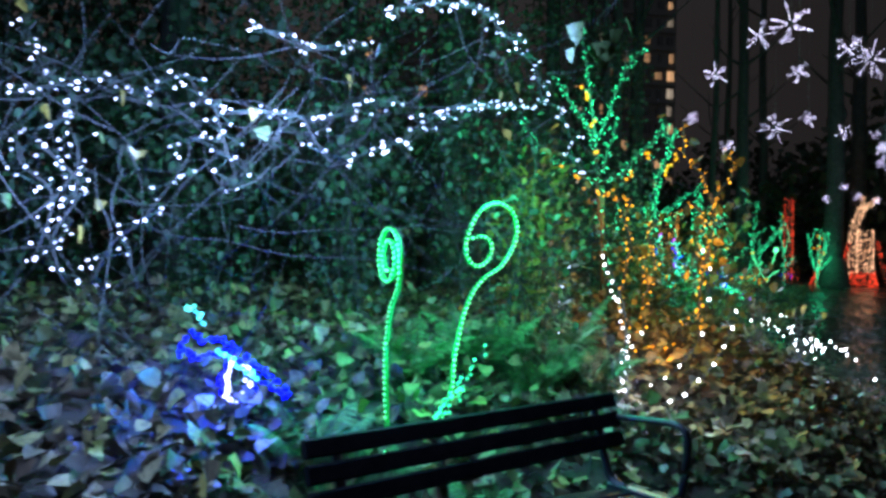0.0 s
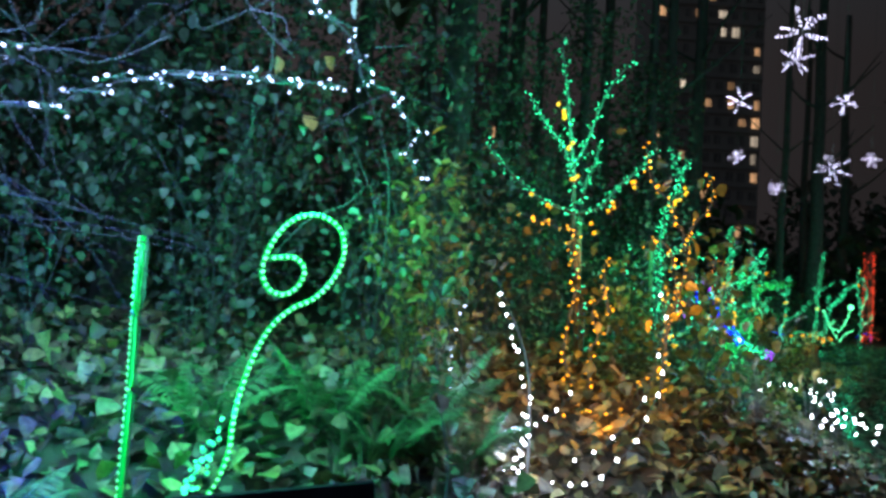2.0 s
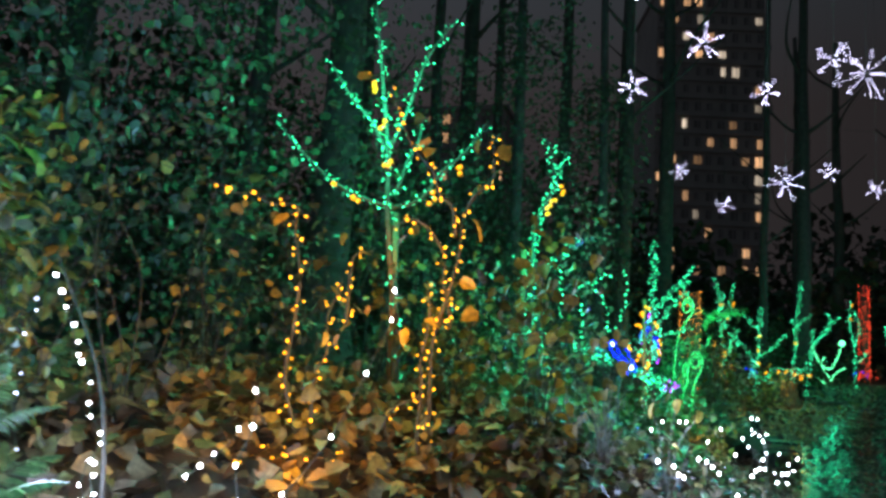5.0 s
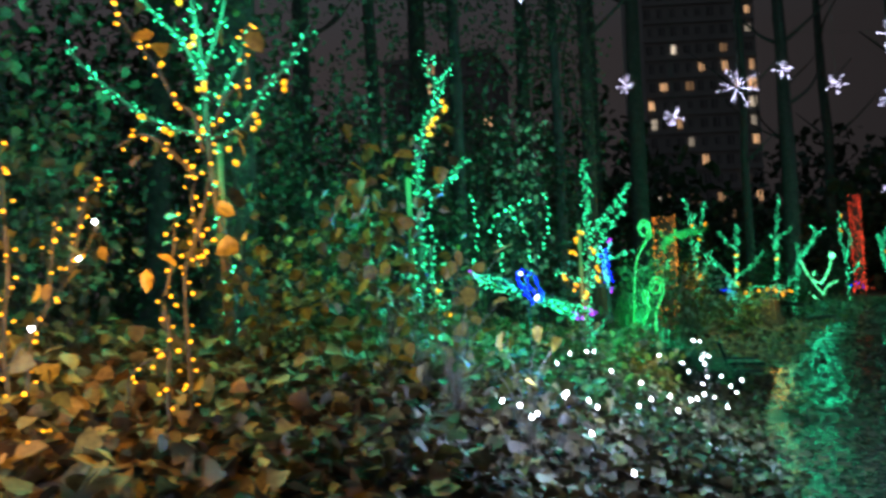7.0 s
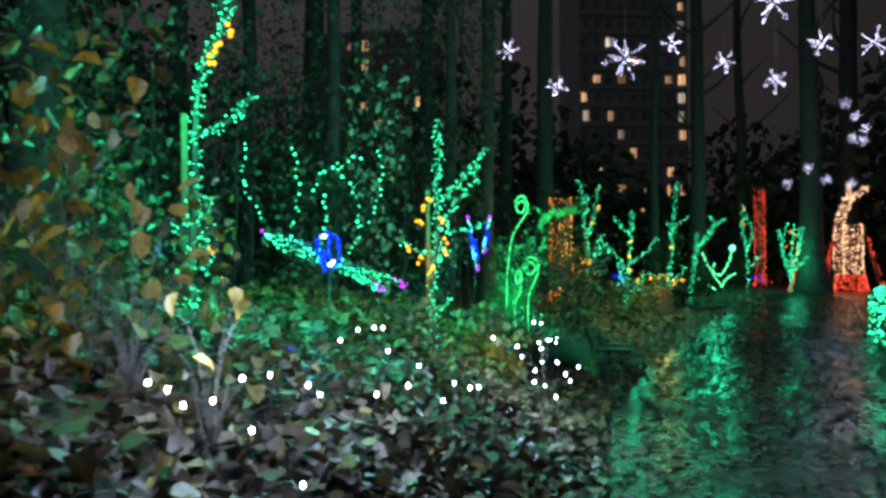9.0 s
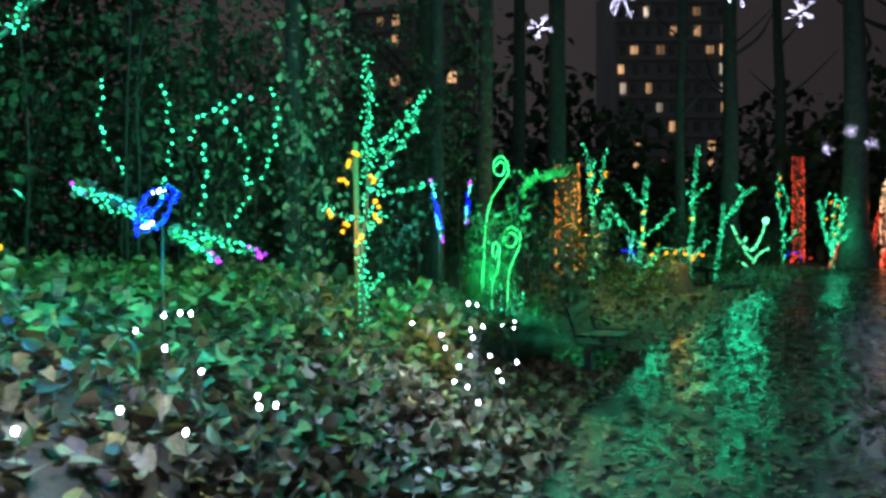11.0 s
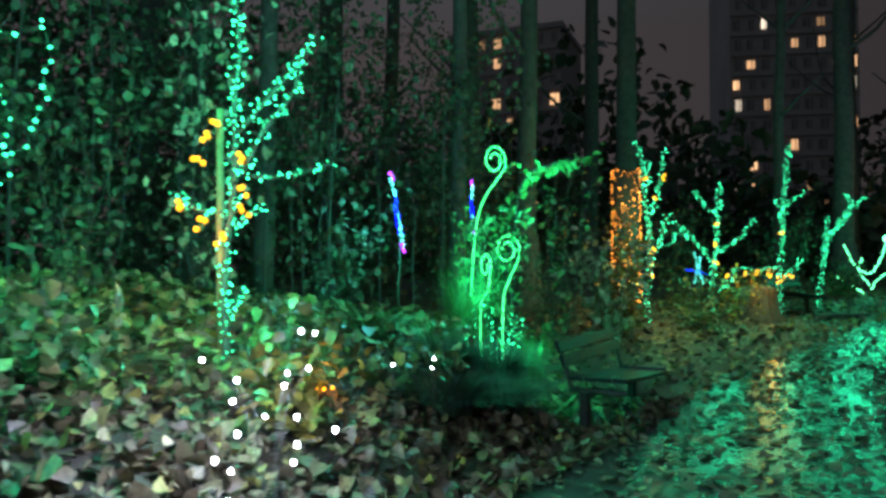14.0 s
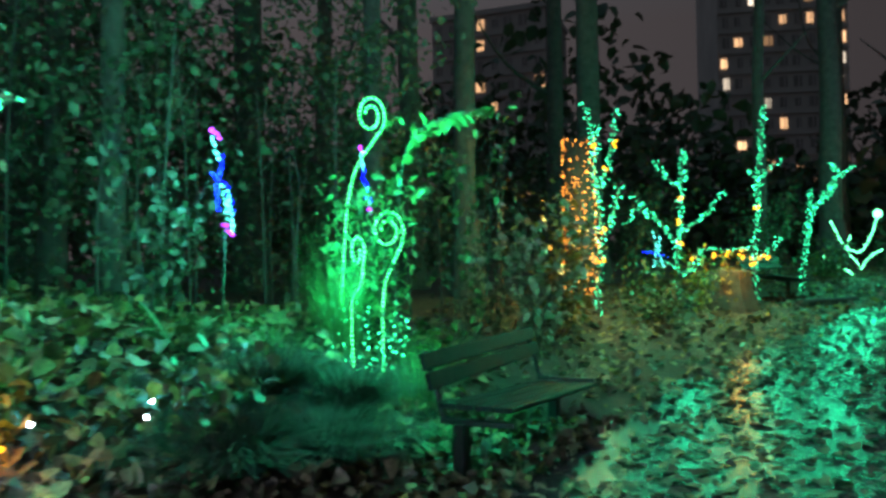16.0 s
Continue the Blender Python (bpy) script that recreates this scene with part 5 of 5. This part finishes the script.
def stump(x, y, r, h):
    """A broad sawn stump, flared at the foot, with leaves lying on it."""
    t = thing("tree_stump", (x, y, ground_z(x, y)), "broad sawn tree stump under orange flower lights", "stump")
    g, n = Geo(), 16
    for z, k in ((-0.1, 1.35), (0.08, 1.18), (0.3, 1.0), (h, 0.94), (h + 0.012, 0.86)):
        for i in range(n):
            w = 2 * math.pi * i / n
            q = r * k * (1 + 0.09 * math.sin(5 * w + 1) + 0.05 * math.sin(9 * w))
            g.v.append((q * math.cos(w), q * math.sin(w), z))
    for j in range(4):
        for i in range(n):
            g.f.append((j * n + i, j * n + (i + 1) % n, (j + 1) * n + (i + 1) % n, (j + 1) * n + i))
    g.f.append(tuple(range(4 * n, 5 * n)))
    part("trunk", g, M_BARK, t, smooth=False)
    part("leaves", leaf_mesh("leaves", M_LITTER, [(RND.gauss(0, r * 0.4), RND.gauss(0, r * 0.4), h + 0.03) for _ in range(40)], RNG.uniform(0.06, 0.1, 40), RNG, 0.5), None, t, kind="stuff")


stump(9.2, 22.75, 0.36, 0.55)
log = thing("fallen_log", (11.0, 24.3, ground_z(11.0, 24.3)), "dark wet log lying along the edge of the path", "log", "", 48)
part("trunk", Geo().tube(smooth_line([(-0.85, 0, 0.06), (-0.3, 0.03, 0.07), (0.3, 0.0, 0.06), (0.85, -0.04, 0.07)]), 0.075, 0.055, 10), M_VINE, log)
part("knot", Geo().tube([(0.2, 0.0, 0.1), (0.27, 0.02, 0.19)], 0.025, 0.015, 7), M_VINE, log)
shrub(5.62, 16.72, 1.55, 0.42, 900, M_GRASS, "upright feathery green shrub behind rope lights", (0.07, 0.13), 16, 0.1, NARROW)
shrub(6.75, 19.0, 1.75, 0.6, 320, M_PALELEAF, "shrub with large pale limp leaves near an orange-lit stump", (0.09, 0.16), 9)
shrub(0.62, 5.5, 1.45, 0.3, 260, M_YELLOWLEAF, "shrub with hanging yellow leaves beside a white light string", (0.08, 0.14), 8, 0.5, NARROW)

# bare pale twigs with a few large yellow leaves
def twig_plant(root, leaves):
    o = Vector((*root, ground_z(*root)))
    s = thing("bare_twig_plant", tuple(o), "pale bare twigs holding a few large yellow leaves", "plant")
    for i in range(7):
        a = i * 2.4
        tip = Vector((math.cos(a) * RND.uniform(0.06, 0.2), math.sin(a) * RND.uniform(0.06, 0.2), RND.uniform(0.2, 0.42)))
        part("twig", Geo().tube(smooth_line([(0, 0, -0.03), tuple(jitter(tip * 0.5, 0.04)), tuple(tip)]), 0.0045, 0.0015, 5), M_PALETWIG, s)
    for p in leaves:
        q = Vector(p) - o
        part("twig", Geo().tube(smooth_line([(0, 0, 0.05), (q.x * 0.4, q.y * 0.4, q.z * 0.7), tuple(q)]), 0.003, 0.0015, 4), M_PALETWIG, s)
        part("leaf", leaf_mesh("leaf", M_YELLOWLEAF, [q], [RND.uniform(0.09, 0.13)], RNG, 0.9, 0.7), None, s, "large limp yellow leaf")


LEAFY_SPOTS = random.Random(3)
twig_plant((3.42, 8.02), [(3.42 + LEAFY_SPOTS.gauss(0, 0.17), 8.02 + LEAFY_SPOTS.gauss(0, 0.14), LEAFY_SPOTS.uniform(0.75, 1.5)) for _ in range(18)])
twig_plant((2.98, 8.3), [(2.98 + LEAFY_SPOTS.gauss(0, 0.18), 8.3 + LEAFY_SPOTS.gauss(0, 0.14), LEAFY_SPOTS.uniform(0.9, 1.75)) for _ in range(16)])
twig_plant((3.82, 7.92), [(3.86, 7.74, 0.74), (4.0, 7.78, 0.96), (3.7, 7.8, 0.98), (3.9, 8.0, 1.0), (3.6, 7.9, 0.85)])
twig_plant((3.2, 8.1), [(3.18, 7.85, 0.94), (3.04, 8.39, 1.6), (3.3, 8.0, 1.15), (3.1, 7.9, 1.3), (3.35, 8.2, 0.9), (2.95, 8.0, 1.1)])

# pinnate leafy branch beside the tall rope-light frond
o = Vector((5.85, 16.7, FERN_Z))
sapling = thing("leafy_sapling", tuple(o), "slim sapling with an arching branch of paired green leaves", "sapling")
part("stem", Geo().tube(smooth_line([(0, 0, -0.05), (-0.03, 0, 1.0), (0.05, 0, 1.85)]), 0.012, 0.006, 6), M_TWIG, sapling)
arch = smooth_line([(0.05, 0, 1.85), (0.16, -0.02, 2.05), (0.42, -0.05, 2.17), (0.78, -0.1, 2.22)], 5)
part("branch", Geo().tube(arch, 0.005, 0.002, 5), M_TWIG, sapling)
for i, p in enumerate(arch[2:]):
    for sgn in (-1, 1):
        part("leaf", leaf_mesh("leaf", M_GREENLEAF, [p + Vector((0.03, 0.06 * sgn, -0.05 + 0.03 * sgn))], [RND.uniform(0.13, 0.18)], RNG, 0.6, 0.6), None, sapling)
for k in range(14):
    part("leaf", leaf_mesh("leaf", M_GREENLEAF, [jitter((0.05, 0, 1.95), 0.25)], [RND.uniform(0.08, 0.13)], RNG, 0.9, 0.3), None, sapling)

# pale leaves that still hang in the vines
hung = thing("hanging_leaves", (-0.6, 3.3, 0.5), "a few limp pale green leaves hanging in bare vines", "leaves")
for k in range(16):
    p = jitter(Vector(RND.choice(RND.choice(WHITE_LINES))) - off, 0.16)
    part("leaf", leaf_mesh("leaf", RND.choice([M_YELLOWLEAF, M_GREENLEAF]), [p], [RND.uniform(0.045, 0.075)], RNG, 0.8, 1.0, HEART), None, hung)
cluster = thing("hanging_leaf_cluster", (0.74, 3.65, 2.54), "cluster of large drooping pale green leaves on a bare twig", "leaves")
part("twig", Geo().tube(smooth_line([(0.35, 0.5, 0.75), (0.12, 0.2, 0.28), (0.0, 0.0, 0.12)]), 0.006, 0.003, 5), M_VINE, cluster)
for k in range(12):
    part("leaf", leaf_mesh("leaf", M_GREENLEAF, [Vector((RND.uniform(-0.16, 0.16), RND.uniform(-0.1, 0.1), RND.uniform(-0.08, 0.1)))], [RND.uniform(0.07, 0.12)], RNG, 0.8, 0.9, HEART), None, cluster)

# thin weeds by the first bench
for x, y, h in [(-1.55, 2.35, 0.75), (-1.75, 2.1, 0.55), (-1.25, 2.15, 0.5), (0.95, 4.2, 0.7), (0.75, 3.9, 0.6)]:
    w = thing("dead_weed", (x, y, ground_z(x, y)), "thin dark dead weed stem with curled leaves", "plant")
    line = smooth_line([(0, 0, -0.03), (0.05, 0.02, h * 0.5), (-0.02, 0.03, h)])
    part("stem", Geo().tube(line, 0.006, 0.003, 5), M_BARK, w)
    for i in range(4):
        part("leaf", leaf_mesh("leaf", M_LITTER, [jitter(line[-1 - i], 0.05)], [0.08], RNG, 1.1, 0.6), None, w)

# ---------------- apartment towers ----------------
def tower(x, y, w, dpt, top, base, turn, floors, cols, lit, seed, always=()):
    rr = random.Random(seed)
    t = thing("apartment_tower", (x, y, base), "dark apartment tower with scattered lit windows at night", "building", "", turn)
    part("wall", Geo().box(pose(0, dpt / 2, (top - base) / 2), w, dpt, top - base), M_CONCRETE, t, smooth=False)
    part("parapet", Geo().box(pose(0, dpt / 2, top - base + 0.4), w + 0.6, dpt + 0.6, 0.8), M_CONCRETE, t, smooth=False)
    fh, cw = (top - base) / floors, w / cols
    for f in range(floors):
        part("floor_slab", Geo().box(pose(0, -0.12, f * fh + 0.1), w, 0.25, 0.3), M_CONCRETE, t, smooth=False)
        for c in range(cols):
            ww, hh = cw * rr.uniform(0.3, 0.6), fh * rr.uniform(0.38, 0.55)
            on = rr.random() < lit or (f, c) in always
            cx = -w / 2 + (c + 0.5) * cw + rr.uniform(-0.2, 0.2)
            m = rr.choice([E_WINDOW, E_WINDOW, E_WINDOW2]) if on else M_GLASS_DARK
            win = part("window", Geo().box(pose(cx, -0.02, f * fh + fh * 0.55), ww, 0.10, hh), m, t, smooth=False)
            part("mullion", Geo().box(pose(cx + ww * 0.12, -0.09, f * fh + fh * 0.55), 0.14, 0.06, hh), M_CONCRETE, win, smooth=False)


tower(30.5, 127.0, 18.0, 16, 62, -2, 5, 21, 9, 0.26, 4)
tower(-11.5, 118.0, 17.5, 14, 38.0, -2, -8, 13, 8, 0.03, 8, ((11, 3), (9, 3), (8, 4), (6, 1)))

# ---------------- single leaves on the ground and the path ----------------
def single_leaves(parent, n, mat, box, keep, size, lift, tilt):
    """Leaves that can be told apart: objects that share eight meshes."""
    kinds = [leaf_mesh("leaf", mat, [(0, 0, 0)], [1.0], RNG, tilt, shape=HEART) for _ in range(8)]
    for i, (x, y, dd) in enumerate(scatter(n, *box, keep)):
        ob = new("leaf", kinds[i % 8])
        ob.parent = parent
        k = RND.uniform(*size)
        ob.matrix_basis = pose(x, y, ground_z(x, y) + lift, RND.uniform(-20, 20) * tilt, RND.uniform(-20, 20) * tilt, RND.uniform(0, 360)) @ Matrix.Diagonal((k, k, k, 1))


single_leaves(bpy.data.objects["ground"], 300, M_LITTER, (1, 7, 3, 13), lambda x, y, d: 0.05 < d < 2.2, (0.08, 0.13), 0.09, 0.9)
single_leaves(bpy.data.objects["path"], 290, M_PATH_LEAF, (4, 12, 7, 20), lambda x, y, d: -3.5 < d < -0.2, (0.08, 0.16), 0.016, 0.15)

# ---------------- thickets and far woods ----------------
def thicket(name, label, n, spot, size, mat):
    pts = [spot() for _ in range(n)]
    tagged(new(name, leaf_mesh(name, mat, pts, RNG.uniform(*size, n), RNG, 1.2, 0.3)), label, "woods", kind="stuff")


def left_band():
    """Behind the bank: a ragged wall of leaves, higher in places."""
    while True:
        x, y = RNG.uniform(-18, 5), RNG.uniform(1, 24)
        d = edge_distance(x, y)
        if 4.6 < d < 14:
            top = 2.6 + 7.5 * max(0, noise.noise((x * 0.3, y * 0.3, 2)) + 0.42) * (1.0 if y < 15 else 0.6)
            h = RNG.random() ** 0.8 * top
            if noise.noise((x * 0.9, y * 0.9, h * 0.9)) > -0.12:
                return (x, y, ground_z(x, y) + h)


def far_band():
    a = RNG.uniform(-0.9, 1.05)
    r = RNG.uniform(36, 62)
    x, y = 5 + math.sin(a) * r, 6 + math.cos(a) * r
    top = 3.5 + 7.5 * max(0, noise.noise((x * 0.09, y * 0.09, 5)) + 0.5)
    top += 9 * max(0, min(1, (-0.38 - a) / 0.15))
    return (x, y, 0.8 + RNG.random() * top)


thicket("thicket", "dense dark leafy thicket rising behind the bank", 72000, left_band, (0.06, 0.14), M_THICKET)
thicket("far_woods", "distant dark treetops beyond the garden", 30000, far_band, (0.4, 0.9), M_THICKET)

# ---------------- light of the bulb clusters, with one added fill ---
TEAL, TANGLE = (0.08, 0.75, 0.9), (0.24, 0.43, 1.0)
for place, watts, tint, radius in [
    ((-0.35, 3.75, 1.5), 32, GREEN, 0.15), ((0.32, 4.35, 1.9), 92, GREEN, 0.3), ((0.02, 4.0, 0.95), 14, GREEN, 0.12),
    # the 170 W lamp has no bulbs at it; added to brighten the leaves behind
    ((-1.0, 3.5, 0.98), 75, BLUE, 0.12), ((-1.5, 2.6, 1.75), 80, TANGLE, 0.25), ((-0.7, 2.7, 2.0), 110, TANGLE, 0.25), ((0.2, 3.5, 2.35), 110, TANGLE, 0.25), ((-0.9, 3.7, 2.9), 170, TANGLE, 0.25),
    ((1.28, 5.2, 0.75), 14, WHITE, 0.1), ((1.9, 5.3, 0.9), 14, WHITE, 0.15), ((0.92, 5.3, 1.2), 3, WHITE, 0.12), ((2.4, 6.4, 1.5), 24, AMBER, 0.2), ((1.7, 6.2, 1.35), 13, AMBER, 0.15), ((1.85, 6.12, ground_z(1.85, 6.12) + 0.16), 2.5, AMBER, 0.05),
    ((1.7, 8.0, 3.1), 100, GREEN, 0.3), ((2.95, 9.75, 2.5), 60, GREEN, 0.25), ((3.1, 9.8, 1.2), 20, GREEN, 0.15), ((3.5, 11.5, 2.2), 75, GREEN, 0.3), ((3.8, 10.2, 1.35), 30, BLUE, 0.12), ((4.05, 10.2, 1.1), 20, GREEN, 0.12),
    ((4.75, 12.6, 2.3), 66, GREEN, 0.3), ((4.75, 12.75, 0.85), 15, GREEN, 0.12), ((4.35, 12.75, 1.2), 9, AMBER, 0.08), ((1.75, 8.1, 1.9), 9, AMBER, 0.08), ((5.8, 16.0, 1.1), 30, GREEN, 0.2), ((5.5, 16.4, 0.7), 22, GREEN, 0.15), ((6.1, 16.75, 0.15), 5, GREEN, 0.1), ((6.0, 16.2, 2.15), 70, GREEN, 0.15), ((4.95, 15.2, 1.7), 40, TEAL, 0.15),
    ((5.14, 13.2, ground_z(5.14, 13.2) + 0.18), 1.6, AMBER, 0.05), ((3.95, 7.7, 0.85), 20, WHITE, 0.15), ((4.5, 8.9, 0.8), 30, WHITE, 0.15), ((5.55, 11.5, 0.62), 58, WHITE, 0.15),
    ((7.4, 20.8, 1.8), 48, GREEN, 0.3), ((8.6, 22.0, 1.5), 38, GREEN, 0.3), ((9.9, 23.2, 1.8), 38, GREEN, 0.3), ((9.4, 22.3, 1.0), 14, AMBER, 0.15), ((11.6, 26.0, 1.7), 42, GREEN, 0.3), ((13.2, 29.8, 1.6), 40, GREEN, 0.3),
    ((16.6, 32.6, 1.8), 35, GREEN, 0.3), ((19.5, 34.0, 2.2), 20, (1.0, 0.4, 0.2), 0.4), ((18.2, 34.2, 1.4), 20, RED, 0.3), ((6.95, 22.1, 1.5), 10, AMBER, 0.2), ((7.2, 20.4, 1.5), 36, AMBER, 0.15),
    ((7.25, 16.3, 4.4), 45, WHITE, 0.3), ((9.5, 15.6, 4.3), 45, WHITE, 0.3), ((5.3, 11.0, 4.6), 55, WHITE, 0.3), ((16.2, 28.4, 4.9), 70, WHITE, 0.4), ((12.3, 18.4, 0.75), 10, GREEN, 0.15), ((14.2, 22.4, 0.9), 13, GREEN, 0.15)]:
    glow(place, watts, tint, radius)
